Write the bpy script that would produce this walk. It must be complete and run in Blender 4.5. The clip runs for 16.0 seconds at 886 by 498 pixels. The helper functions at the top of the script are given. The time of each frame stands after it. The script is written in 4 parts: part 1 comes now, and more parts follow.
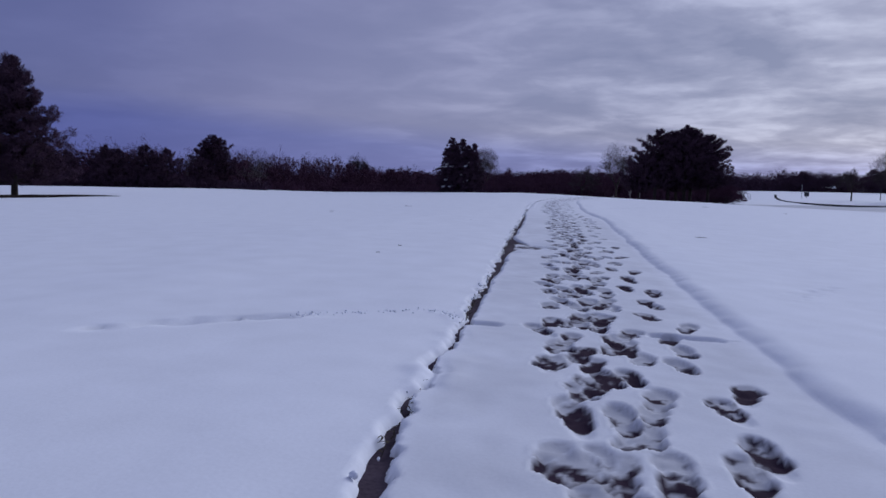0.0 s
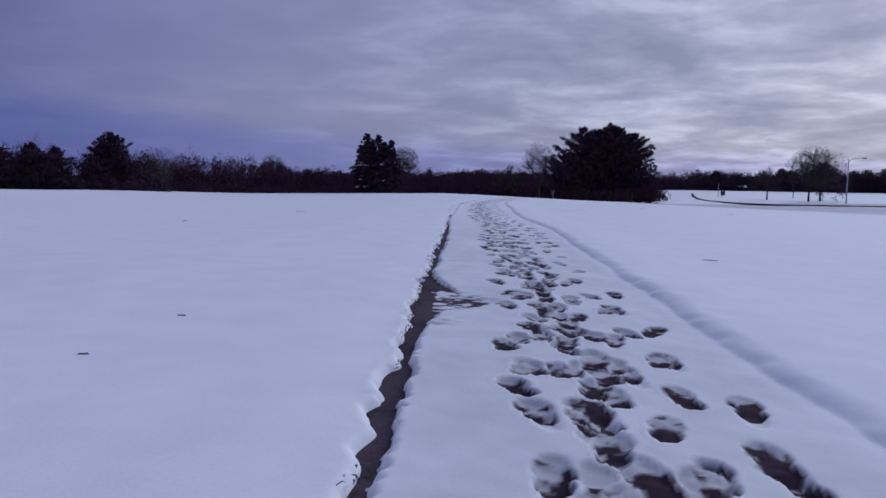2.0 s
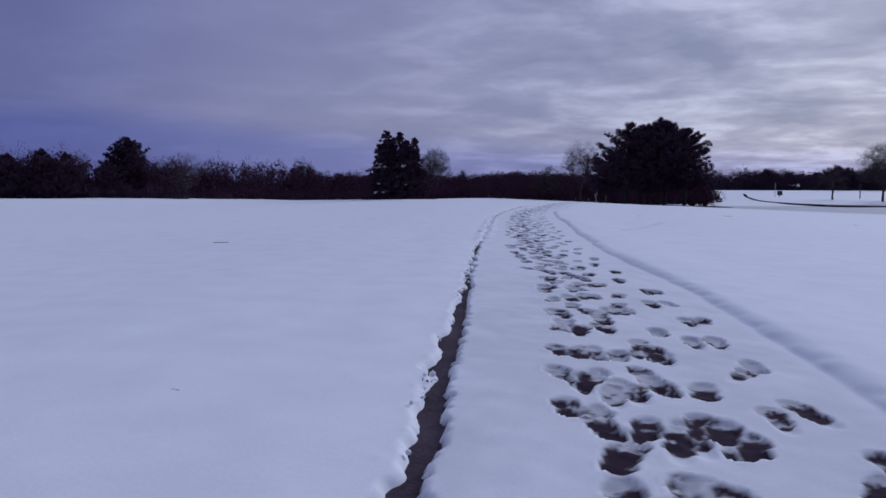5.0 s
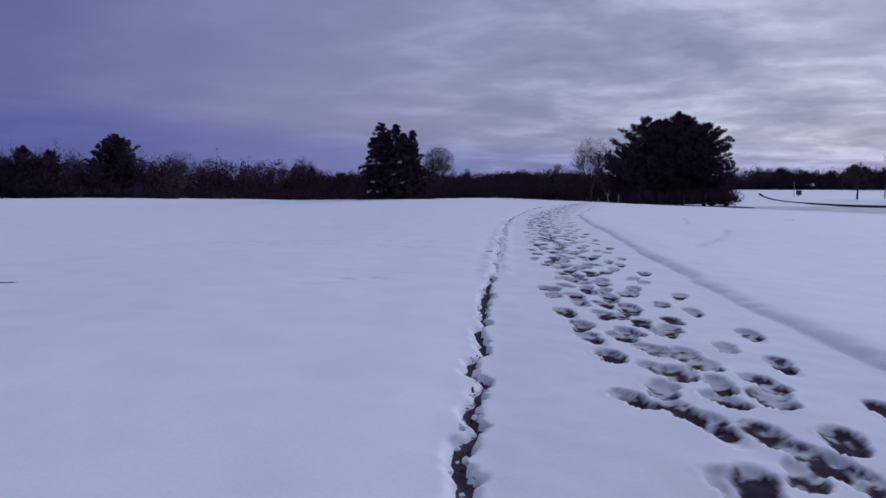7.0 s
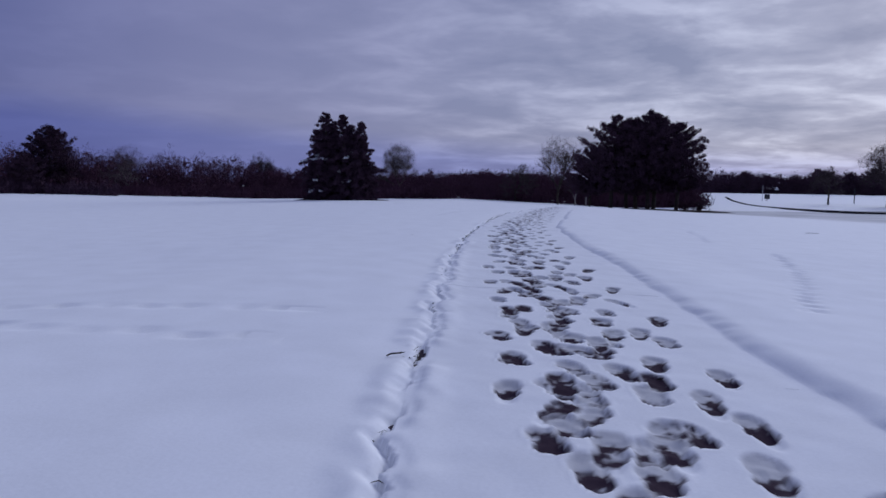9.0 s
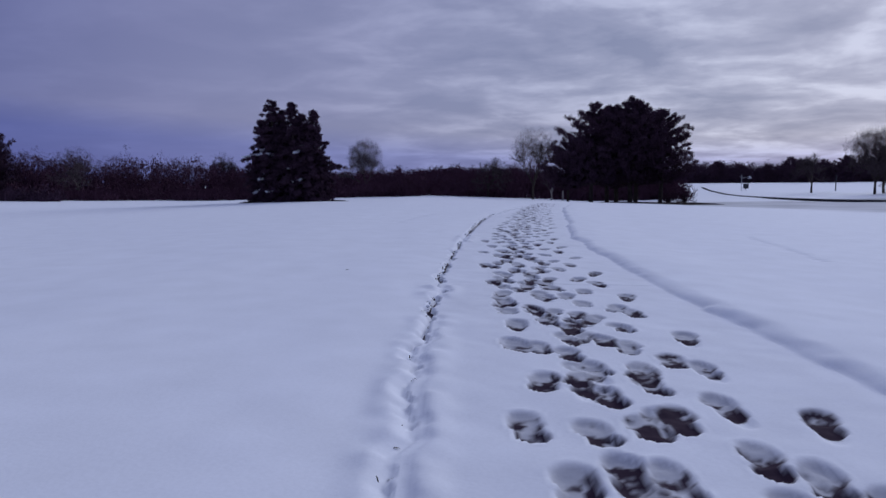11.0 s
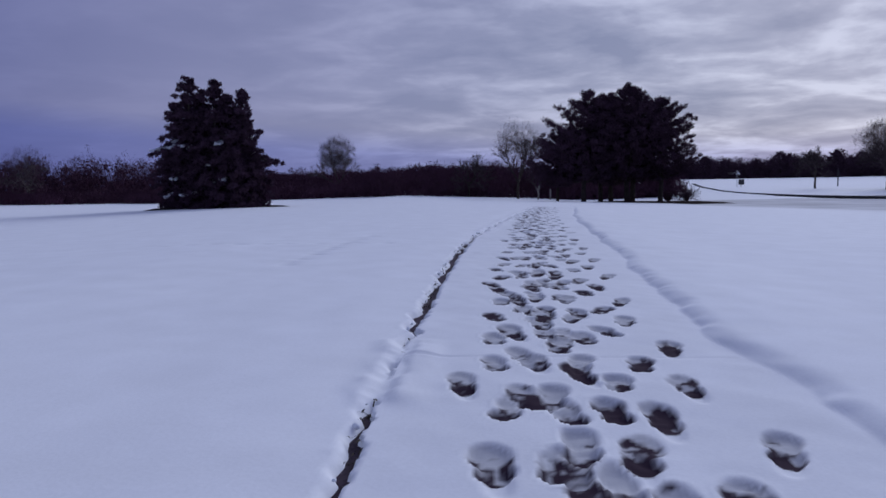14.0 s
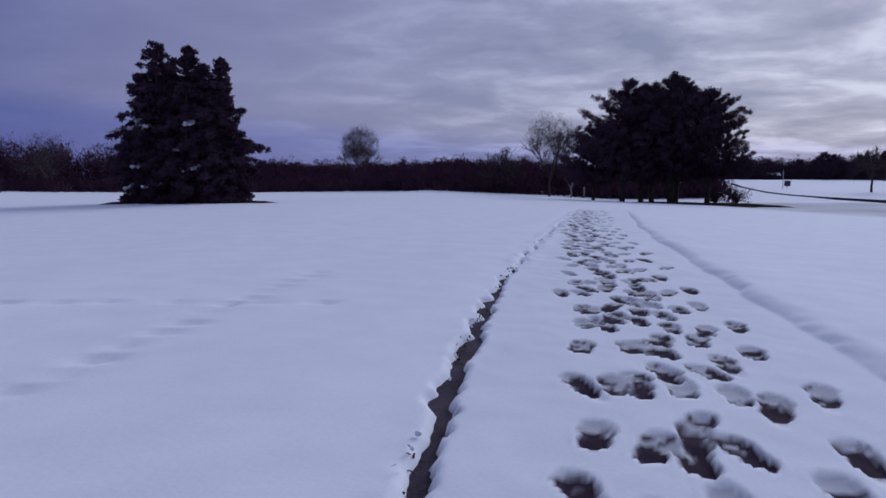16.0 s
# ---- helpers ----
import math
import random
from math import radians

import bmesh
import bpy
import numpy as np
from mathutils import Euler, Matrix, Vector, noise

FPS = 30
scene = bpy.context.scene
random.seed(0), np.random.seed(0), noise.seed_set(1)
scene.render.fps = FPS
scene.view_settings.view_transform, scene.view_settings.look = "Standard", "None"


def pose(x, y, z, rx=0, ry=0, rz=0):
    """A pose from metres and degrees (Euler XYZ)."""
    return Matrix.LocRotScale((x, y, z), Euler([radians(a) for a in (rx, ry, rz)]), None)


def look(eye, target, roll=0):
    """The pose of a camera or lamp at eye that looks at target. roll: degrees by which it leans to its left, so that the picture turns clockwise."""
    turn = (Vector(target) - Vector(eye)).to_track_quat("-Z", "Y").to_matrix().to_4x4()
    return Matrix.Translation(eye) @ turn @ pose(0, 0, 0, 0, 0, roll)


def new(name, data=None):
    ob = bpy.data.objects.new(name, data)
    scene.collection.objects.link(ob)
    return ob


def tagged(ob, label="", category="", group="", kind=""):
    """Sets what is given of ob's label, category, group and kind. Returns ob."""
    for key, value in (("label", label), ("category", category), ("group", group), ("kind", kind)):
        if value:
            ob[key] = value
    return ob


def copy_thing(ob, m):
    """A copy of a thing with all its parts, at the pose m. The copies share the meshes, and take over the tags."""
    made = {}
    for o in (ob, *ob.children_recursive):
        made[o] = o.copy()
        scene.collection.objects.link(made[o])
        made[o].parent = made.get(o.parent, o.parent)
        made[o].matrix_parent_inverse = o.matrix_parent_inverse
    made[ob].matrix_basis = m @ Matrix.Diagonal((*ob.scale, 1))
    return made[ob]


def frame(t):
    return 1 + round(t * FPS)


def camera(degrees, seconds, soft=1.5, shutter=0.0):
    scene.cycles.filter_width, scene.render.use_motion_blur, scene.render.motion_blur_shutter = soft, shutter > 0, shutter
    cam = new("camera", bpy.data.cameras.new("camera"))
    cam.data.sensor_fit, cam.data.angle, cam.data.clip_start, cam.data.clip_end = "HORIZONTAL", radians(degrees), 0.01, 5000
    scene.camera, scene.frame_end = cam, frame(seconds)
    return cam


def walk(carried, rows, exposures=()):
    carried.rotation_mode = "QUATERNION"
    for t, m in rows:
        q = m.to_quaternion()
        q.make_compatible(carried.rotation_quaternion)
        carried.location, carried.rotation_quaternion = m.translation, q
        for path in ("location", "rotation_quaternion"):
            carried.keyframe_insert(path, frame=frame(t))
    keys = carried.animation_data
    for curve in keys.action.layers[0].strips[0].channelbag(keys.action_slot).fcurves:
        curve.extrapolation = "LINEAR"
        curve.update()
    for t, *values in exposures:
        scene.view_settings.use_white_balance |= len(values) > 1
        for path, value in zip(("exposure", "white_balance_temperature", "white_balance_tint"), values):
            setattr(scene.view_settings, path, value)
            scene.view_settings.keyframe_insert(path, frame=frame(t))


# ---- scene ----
# seconds, x, y, z, yaw, pitch, roll of the eye
PATH = [
    (0.0, -0.000, -0.000, 0.898, 8.58, -5.22, -1.07),
    (0.5, -0.095, 1.231, 0.885, 7.35, -5.33, 1.04),
    (1.0, -0.193, 2.495, 0.879, 5.97, -5.37, -0.13),
    (1.5, -0.222, 3.809, 0.856, 6.21, -5.68, 1.10),
    (2.0, -0.251, 5.138, 0.863, 2.44, -5.09, -0.87),
    (2.5, -0.345, 6.498, 0.858, 7.98, -5.61, -1.29),
    (3.0, -0.334, 7.907, 0.863, 0.34, -4.26, 3.31),
    (3.5, -0.300, 9.318, 0.881, 0.10, -4.65, 0.64),
    (4.0, -0.266, 10.682, 0.884, 1.60, -5.25, -2.34),
    (4.5, -0.335, 12.082, 0.914, 7.60, -5.49, -2.80),
    (5.0, -0.396, 13.482, 0.949, 5.12, -4.90, -0.14),
    (7.5, -0.696, 20.409, 0.853, 5.52, -4.94, -0.13),
    (8.0, -0.666, 21.807, 0.866, -0.53, -5.20, 2.69),
    (8.5, -0.622, 23.203, 0.878, -0.88, -4.43, -0.26),
    (9.0, -0.572, 24.593, 0.893, 2.69, -4.93, -0.83),
    (11.5, -0.735, 31.501, 0.877, -0.64, -5.21, 1.28),
    (12.0, -0.649, 32.830, 0.877, -1.38, -4.82, 2.55),
    (12.5, -0.548, 34.147, 0.879, -4.85, -4.78, 0.37),
    (13.0, -0.473, 35.431, 0.890, 4.10, -5.62, -2.40),
    (13.5, -0.397, 36.722, 0.875, -1.09, -5.74, 0.37),
    (14.0, -0.294, 38.016, 0.868, -1.17, -5.32, 1.03),
    (14.5, -0.220, 39.303, 0.866, -0.20, -5.16, -0.96),
    (15.0, -0.150, 40.558, 0.860, 2.05, -5.58, -1.04),
    (15.5, -0.069, 41.871, 0.864, 0.36, -5.13, 0.07),
    (16.0, -0.000, 43.217, 0.868, 0.99, -5.74, -0.16),
]
cam = camera(62.19, 16.0, 1.6)
walk(cam, [(t, pose(x, y, z, 90 + pitch, roll, yaw)) for t, x, y, z, yaw, pitch, roll in PATH])

# ---- light: a thick winter overcast, brighter towards the hidden sun ahead on the right ----
SUN_AZ, SUN_EL = 32.0, 22.0          # degrees clockwise from +y, above the horizon


def build_world():
    world = bpy.data.worlds.new("overcast_sky")
    scene.world = world
    world.use_nodes = True
    nt = world.node_tree
    nt.nodes.clear()
    N, K = nt.nodes.new, nt.links.new
    out, bg = N("ShaderNodeOutputWorld"), N("ShaderNodeBackground")
    sky = N("ShaderNodeTexSky")
    sky.sky_type, sky.sun_disc = "NISHITA", False
    sky.sun_elevation, sky.sun_rotation = radians(SUN_EL), radians(SUN_AZ)
    tc, sep = N("ShaderNodeTexCoord"), N("ShaderNodeSeparateXYZ")
    K(tc.outputs["Generated"], sep.inputs[0])

    def math_node(op, a, b=None, c=None, clamp=False):
        n = N("ShaderNodeMath")
        n.operation, n.use_clamp = op, clamp
        for i, v in enumerate((a, b, c)):
            if v is None:
                continue
            if isinstance(v, (int, float)):
                n.inputs[i].default_value = v
            else:
                K(v, n.inputs[i])
        return n.outputs[0]

    def ramp(fac, stops):
        n = N("ShaderNodeValToRGB")
        K(fac, n.inputs[0])
        e = n.color_ramp.elements
        while len(e) < len(stops):
            e.new(0.5)
        for el, (p, col) in zip(e, stops):
            el.position, el.color = p, (*col, 1)
        return n.outputs[0]

    def mix(fac, a, b, blend="MIX"):
        n = N("ShaderNodeMix")
        n.data_type, n.blend_type = "RGBA", blend
        if isinstance(fac, float):
            n.inputs[0].default_value = fac
        else:
            K(fac, n.inputs[0])
        for v, i in ((a, 6), (b, 7)):
            if isinstance(v, tuple):
                n.inputs[i].default_value = (*v, 1)
            else:
                K(v, n.inputs[i])
        return n.outputs[2]

    # how near a direction is to the hidden sun, round the compass
    sx, sy = math.sin(radians(SUN_AZ)), math.cos(radians(SUN_AZ))
    dot = N("ShaderNodeVectorMath")
    dot.operation = "DOT_PRODUCT"
    K(tc.outputs["Generated"], dot.inputs[0])
    dot.inputs[1].default_value = (sx, sy, 0.15)
    near = math_node("MULTIPLY_ADD", dot.outputs["Value"], 0.5, 0.5, clamp=True)
    base = ramp(near, [(0.0, (0.13, 0.155, 0.33)), (0.62, (0.10, 0.118, 0.30)), (0.72, (0.127, 0.142, 0.328)), (0.80, (0.184, 0.198, 0.382)),
                       (0.89, (0.234, 0.252, 0.430)), (0.96, (0.26, 0.287, 0.455)), (1.0, (0.325, 0.36, 0.53))])
    # the cloud deck: broad flattened billows with finer ripples
    up = math_node("MAXIMUM", sep.outputs["Z"], 0.0)
    deck = N("ShaderNodeCombineXYZ")
    high = math_node("ADD", up, 0.13)
    K(math_node("DIVIDE", sep.outputs["X"], high), deck.inputs[0])
    K(math_node("DIVIDE", sep.outputs["Y"], high), deck.inputs[1])
    deck.inputs[2].default_value = 3.7
    cloud, wisp = N("ShaderNodeTexNoise"), N("ShaderNodeTexNoise")
    for n, sc, de, ro, di in ((cloud, 1.7, 5, 0.50, 0.35), (wisp, 4.6, 5, 0.6, 0.3)):
        K(deck.outputs[0], n.inputs["Vector"])
        n.inputs["Scale"].default_value, n.inputs["Detail"].default_value = sc, de
        n.inputs["Roughness"].default_value, n.inputs["Distortion"].default_value = ro, di
    both = math_node("MULTIPLY_ADD", wisp.outputs["Fac"], 0.20, math_node("MULTIPLY", cloud.outputs["Fac"], 0.80))
    puff = ramp(both, [(0.38, (0.68, 0.72, 0.80)), (0.50, (1.02, 1.02, 1.02)), (0.62, (1.66, 1.62, 1.46))])
    # contrast of the clouds grows towards the light
    amount = ramp(near, [(0.0, (0.10,) * 3), (0.84, (0.16,) * 3), (0.93, (0.55,) * 3), (0.99, (1.0,) * 3)])
    col = mix(amount, base, mix(1.0, base, puff, "MULTIPLY"))
    # blue-grey bank low over the horizon, with a pale gap above it
    slant = math_node("MAXIMUM", math_node("MULTIPLY_ADD", near, 0.21, -0.153), 0.0)
    low = ramp(math_node("ADD", up, slant), [(0.0, (0.66, 0.72, 1.0)), (0.075, (0.68, 0.74, 1.0)), (0.108, (1.01, 1.0, 1.0)), (0.16, (1.02, 1.02, 1.02)),
                    (0.30, (0.92, 0.93, 0.96)), (0.5, (1.42, 1.42, 1.16)), (1.0, (2.05, 2.08, 1.55))])
    col = mix(1.0, col, low, "MULTIPLY")
    thin_sky = mix(1.0, sky.outputs[0], (0.1, 0.1, 0.1), "MULTIPLY")
    air = mix(0.04, col, thin_sky)
    K(air, bg.inputs["Color"])
    bg.inputs["Strength"].default_value = 1.0
    K(bg.outputs[0], out.inputs[0])


build_world()
sun_data = bpy.data.lights.new("sun", "SUN")
sun_data.energy, sun_data.angle, sun_data.color = 1.44, radians(30), (0.90, 0.97, 1.16)
sun = new("sun", sun_data)
sun.matrix_world = look((0, 0, 60), (-60 * math.sin(radians(SUN_AZ)) / math.tan(radians(SUN_EL)),
                                     -60 * math.cos(radians(SUN_AZ)) / math.tan(radians(SUN_EL)), 0))


# ---- materials ----
def material(name, colour, rough=0.8, vary=0.25, scale=3.0, fine=40.0, bump=0.3, dist=0.01, metal=0.0, dark=None, attr=None,
             attr_colour=None, attr_rough=0.3, island=0.0, spec=0.15):
    """Colour varied at two scales with matching relief; attr blends to a second surface by a stored mesh attribute."""
    m = bpy.data.materials.new(name)
    m.use_nodes = True
    nt = m.node_tree
    N, K = nt.nodes.new, nt.links.new
    bsdf = nt.nodes["Principled BSDF"]
    bsdf.inputs["Roughness"].default_value, bsdf.inputs["Metallic"].default_value = rough, metal
    tc = N("ShaderNodeTexCoord")
    coarse, grain = N("ShaderNodeTexNoise"), N("ShaderNodeTexNoise")
    for n, s in ((coarse, scale), (grain, fine)):
        n.inputs["Scale"].default_value, n.inputs["Detail"].default_value = s, 5
        K(tc.outputs["Object"], n.inputs["Vector"])
    add = N("ShaderNodeMath")
    add.operation = "MULTIPLY_ADD"
    K(coarse.outputs["Fac"], add.inputs[0])
    add.inputs[1].default_value = 0.6
    half = N("ShaderNodeMath")
    half.operation = "MULTIPLY"
    half.inputs[1].default_value = 0.4
    K(grain.outputs["Fac"], half.inputs[0])
    K(half.outputs[0], add.inputs[2])
    ramp = N("ShaderNodeValToRGB")
    dark = dark or tuple(c * (1 - vary) for c in colour)
    ramp.color_ramp.elements[0].position, ramp.color_ramp.elements[0].color = 0.35, (*dark, 1)
    ramp.color_ramp.elements[1].position, ramp.color_ramp.elements[1].color = 0.65, (*[min(1, c * (1 + 0.4 * vary)) for c in colour], 1)
    K(add.outputs[0], ramp.inputs[0])
    col = ramp.outputs[0]
    if island:
        geo, hsv = N("ShaderNodeNewGeometry"), N("ShaderNodeHueSaturation")
        mr = N("ShaderNodeMapRange")
        mr.inputs[3].default_value, mr.inputs[4].default_value = 1 - island, 1 + island
        K(geo.outputs["Random Per Island"], mr.inputs[0])
        K(mr.outputs[0], hsv.inputs["Value"]), K(col, hsv.inputs["Color"])
        col = hsv.outputs[0]
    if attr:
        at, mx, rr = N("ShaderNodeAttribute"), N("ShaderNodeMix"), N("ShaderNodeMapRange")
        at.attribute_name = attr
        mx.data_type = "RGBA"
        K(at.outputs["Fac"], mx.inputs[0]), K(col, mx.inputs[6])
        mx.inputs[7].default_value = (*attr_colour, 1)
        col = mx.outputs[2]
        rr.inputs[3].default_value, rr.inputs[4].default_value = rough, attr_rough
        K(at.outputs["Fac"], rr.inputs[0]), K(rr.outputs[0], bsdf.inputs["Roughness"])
    K(col, bsdf.inputs["Base Color"])
    bsdf.inputs["Specular IOR Level"].default_value = spec if rough > 0.75 else 0.4
    if bump:
        b = N("ShaderNodeBump")
        b.inputs["Strength"].default_value, b.inputs["Distance"].default_value = bump, dist
        K(add.outputs[0], b.inputs["Height"]), K(b.outputs[0], bsdf.inputs["Normal"])
    return m


SNOW = material("snow", (0.86, 0.87, 0.90), 0.78, 0.06, 2.5, 60, 0.14, 0.012, attr="slush_shade", attr_colour=(0.042, 0.026, 0.040), attr_rough=0.85, spec=0.015)
CLEAN_SNOW = material("clinging_snow", (0.84, 0.86, 0.90), 0.7, 0.08, 6, 50, 0.3, 0.01)
PAVING = material("wet_paving", (0.080, 0.059, 0.076), 0.8, 0.45, 2.6, 60, 0.4, 0.006, dark=(0.034, 0.024, 0.033), spec=0.03)
ROAD = material("asphalt", (0.030, 0.030, 0.033), 0.9, 0.3, 0.6, 30, 0.3, 0.01, spec=0.0)
BARK = material("bark", (0.055, 0.042, 0.036), 0.9, 0.5, 4, 25, 0.6, 0.03)
BIRCH = material("pale_bark", (0.26, 0.23, 0.22), 0.8, 0.4, 4, 25, 0.4, 0.02)
TWIG = material("bare_twigs", (0.070, 0.052, 0.055), 0.9, 0.3, 1, 8, 0.0, island=0.35)
WOOD_FAR = material("winter_woods", (0.078, 0.036, 0.056), 0.95, 0.3, 0.12, 2, 0.0, island=0.06, spec=0.03)
NEEDLE = material("dark_needles", (0.076, 0.043, 0.066), 0.88, 0.3, 0.8, 9, 0.0, island=0.08, spec=0.03)
SPRUCE = material("spruce_needles", (0.076, 0.043, 0.066), 0.88, 0.3, 0.9, 9, 0.0, island=0.10, spec=0.03)
GRASS = material("winter_grass", (0.062, 0.050, 0.034), 0.9, 0.5, 8, 60, 0.0, island=0.4)
SOIL = material("soil", (0.040, 0.030, 0.026), 0.95, 0.5, 5, 40, 0.6, 0.02, spec=0.0)
STEEL = material("galvanised_steel", (0.45, 0.46, 0.48), 0.45, 0.2, 6, 60, 0.1, 0.002, metal=0.7)
DARK_METAL = material("dark_painted_metal", (0.035, 0.035, 0.04), 0.5, 0.3, 6, 60, 0.1, 0.002)
GLASS_COVER = material("lamp_cover", (0.6, 0.6, 0.58), 0.3, 0.1, 6, 60, 0.0)


# ---- mesh helpers ----
def mesh_np(name, verts, faces, smooth=False):
    verts, faces = np.asarray(verts, np.float32), np.asarray(faces, np.int32)
    me = bpy.data.meshes.new(name)
    n, k = faces.shape
    me.vertices.add(len(verts)), me.loops.add(n * k), me.polygons.add(n)
    me.vertices.foreach_set("co", verts.ravel())
    me.loops.foreach_set("vertex_index", faces.ravel())
    me.polygons.foreach_set("loop_start", np.arange(0, n * k, k, dtype=np.int32))
    me.polygons.foreach_set("use_smooth", np.full(n, smooth))
    me.update(calc_edges=True)
    return me


def part_np(name, vf, mat, parent=None, label="", smooth=False):
    me = mesh_np(name, vf[0], vf[1], smooth)
    me.materials.append(mat)
    ob = new(name, me)
    if parent:
        ob.parent = parent
    return tagged(ob, label)


def part(name, bm, mat, parent=None, label=""):
    me = bpy.data.meshes.new(name)
    bm.to_mesh(me)
    bm.free()
    me.materials.append(mat)
    ob = new(name, me)
    if parent:
        ob.parent = parent
    return tagged(ob, label)


def join(*vfs):
    vs, fs, n = [], [], 0
    for v, f in vfs:
        vs.append(v), fs.append(np.asarray(f) + n)
        n += len(v)
    return np.concatenate(vs), np.concatenate(fs)


def tube(points, radii, sides=6):
    """A tapered tube along points, as quads."""
    p, r = np.asarray(points, float), np.asarray(radii, float)
    d = np.gradient(p, axis=0)
    d /= np.linalg.norm(d, axis=1)[:, None] + 1e-9
    ref = np.where(np.abs(d[:, 2:3]) > 0.9, [[1.0, 0, 0]], [[0, 0, 1.0]])
    a = np.cross(d, ref)
    a /= np.linalg.norm(a, axis=1)[:, None] + 1e-9
    b = np.cross(d, a)
    ang = np.arange(sides) * 2 * math.pi / sides
    v = p[:, None] + r[:, None, None] * (a[:, None] * np.cos(ang)[None, :, None] + b[:, None] * np.sin(ang)[None, :, None])
    i, j = np.meshgrid(np.arange(len(p) - 1), np.arange(sides), indexing="ij")
    q = np.stack([i * sides + j, i * sides + (j + 1) % sides, (i + 1) * sides + (j + 1) % sides, (i + 1) * sides + j], -1).reshape(-1, 4)
    return v.reshape(-1, 3), q


def leaves(centres, radii, each, length, width, rng, lift=0.0, flat=1.0):
    """Small pointed leaf blades scattered round clump centres."""
    c = np.repeat(np.asarray(centres, float), each, 0)
    r = np.repeat(np.asarray(radii, float), each)
    n = len(c)
    off = rng.normal(size=(n, 3))
    off /= np.linalg.norm(off, axis=1)[:, None]
    off *= (rng.random(n) ** 0.45 * r)[:, None]
    off[:, 2] *= flat
    d = off / (np.linalg.norm(off, axis=1)[:, None] + 1e-6) + rng.normal(scale=0.6, size=(n, 3))
    d[:, 2] += lift
    d /= np.linalg.norm(d, axis=1)[:, None]
    s = np.cross(d, rng.normal(size=(n, 3)))
    s /= np.linalg.norm(s, axis=1)[:, None] + 1e-6
    L = length * rng.uniform(0.6, 1.3, n)[:, None]
    W = width * rng.uniform(0.6, 1.3, n)[:, None]
    p = c + off
    v = np.stack([p - d * L * 0.5, p + s * W * 0.5, p + d * L * 0.5, p - s * W * 0.5], 1).reshape(-1, 3)
    return v, np.arange(4 * n).reshape(-1, 4)


def smooth01(t):
    t = np.clip(t, 0, 1)
    return t * t * (3 - 2 * t)


def value_noise(x, y, seed=0):
    """Smooth value noise on arrays, -1..1."""
    def h(i, j):
        k = np.sin(i * 127.1 + j * 311.7 + seed * 74.7) * 43758.5453
        return (k - np.floor(k)) * 2 - 1
    i, j = np.floor(x), np.floor(y)
    fx, fy = smooth01(x - i), smooth01(y - j)
    return (h(i, j) * (1 - fx) + h(i + 1, j) * fx) * (1 - fy) + (h(i, j + 1) * (1 - fx) + h(i + 1, j + 1) * fx) * fy


# ---- the lie of the land ----
def curve(ys, xs, soft=1.6):
    ys, xs = np.array(ys, float), np.array(xs, float)

    def at(y):
        k = (0.7, 0.35, 0.0, -0.35, -0.7)
        return sum(np.interp(np.asarray(y) + soft * d, ys, xs) for d in k) / len(k)
    return at


LEFT = curve([-20, 2, 5, 8, 11.5, 16, 20, 25, 34, 38, 42, 46, 48, 51, 56, 62, 75, 95, 110],
             [-0.45, -0.53, -0.535, -0.575, -0.665, -0.735, -0.78, -0.85, -0.87, -0.71, -0.40, -0.07, 0.20, 0.70, 1.7, 3.0, 5.6, 9.0, 10])
RIGHT = curve([-20, 3, 6, 12, 16, 18, 21, 25.5, 28.6, 33, 37, 40, 43, 46, 50, 56, 62, 75, 95, 110],
              [1.5, 1.31, 1.21, 1.30, 1.33, 1.40, 1.38, 1.06, 1.04, 1.18, 1.16, 1.24, 1.44, 1.95, 2.5, 3.35, 4.5, 7.2, 10.8, 12])
OUTER = curve([-20, 3, 12, 17, 20, 25, 35, 39, 42, 45, 47, 52, 58, 64, 75],
              [0.75, 0.76, 0.78, 0.82, 0.90, 0.62, 0.60, 0.70, 0.90, 1.30, 1.63, 2.25, 3.1, 4.2, 6.3])


def land(x, y):
    """Height of the bare ground."""
    x, y = np.asarray(x, float), np.asarray(y, float)
    right = np.interp(x, [-200, -60, -36, -25, -8, -3, 0, 20, 35, 48, 70, 200], [-0.8, -0.5, -0.55, -0.28, -0.02, 0.07, 0, -0.75, -1.0, -0.75, -0.6, -0.6])
    fall = 1.0 * smooth01((y - 58) / 66) * (1 - 0.75 * smooth01((x - 15) / 30) - 0.55 * smooth01((-28 - x) / 34) * (1 - smooth01((y - 124) / 30)))
    rise = 0.8 * smooth01((y - 130) / 90) * smooth01((x - 20) / 40)
    return right - fall + rise - 0.045 + 0.04 * np.sin(x * 0.21 + 1) * np.sin(y * 0.17) * smooth01((np.abs(x) - 2) / 8)


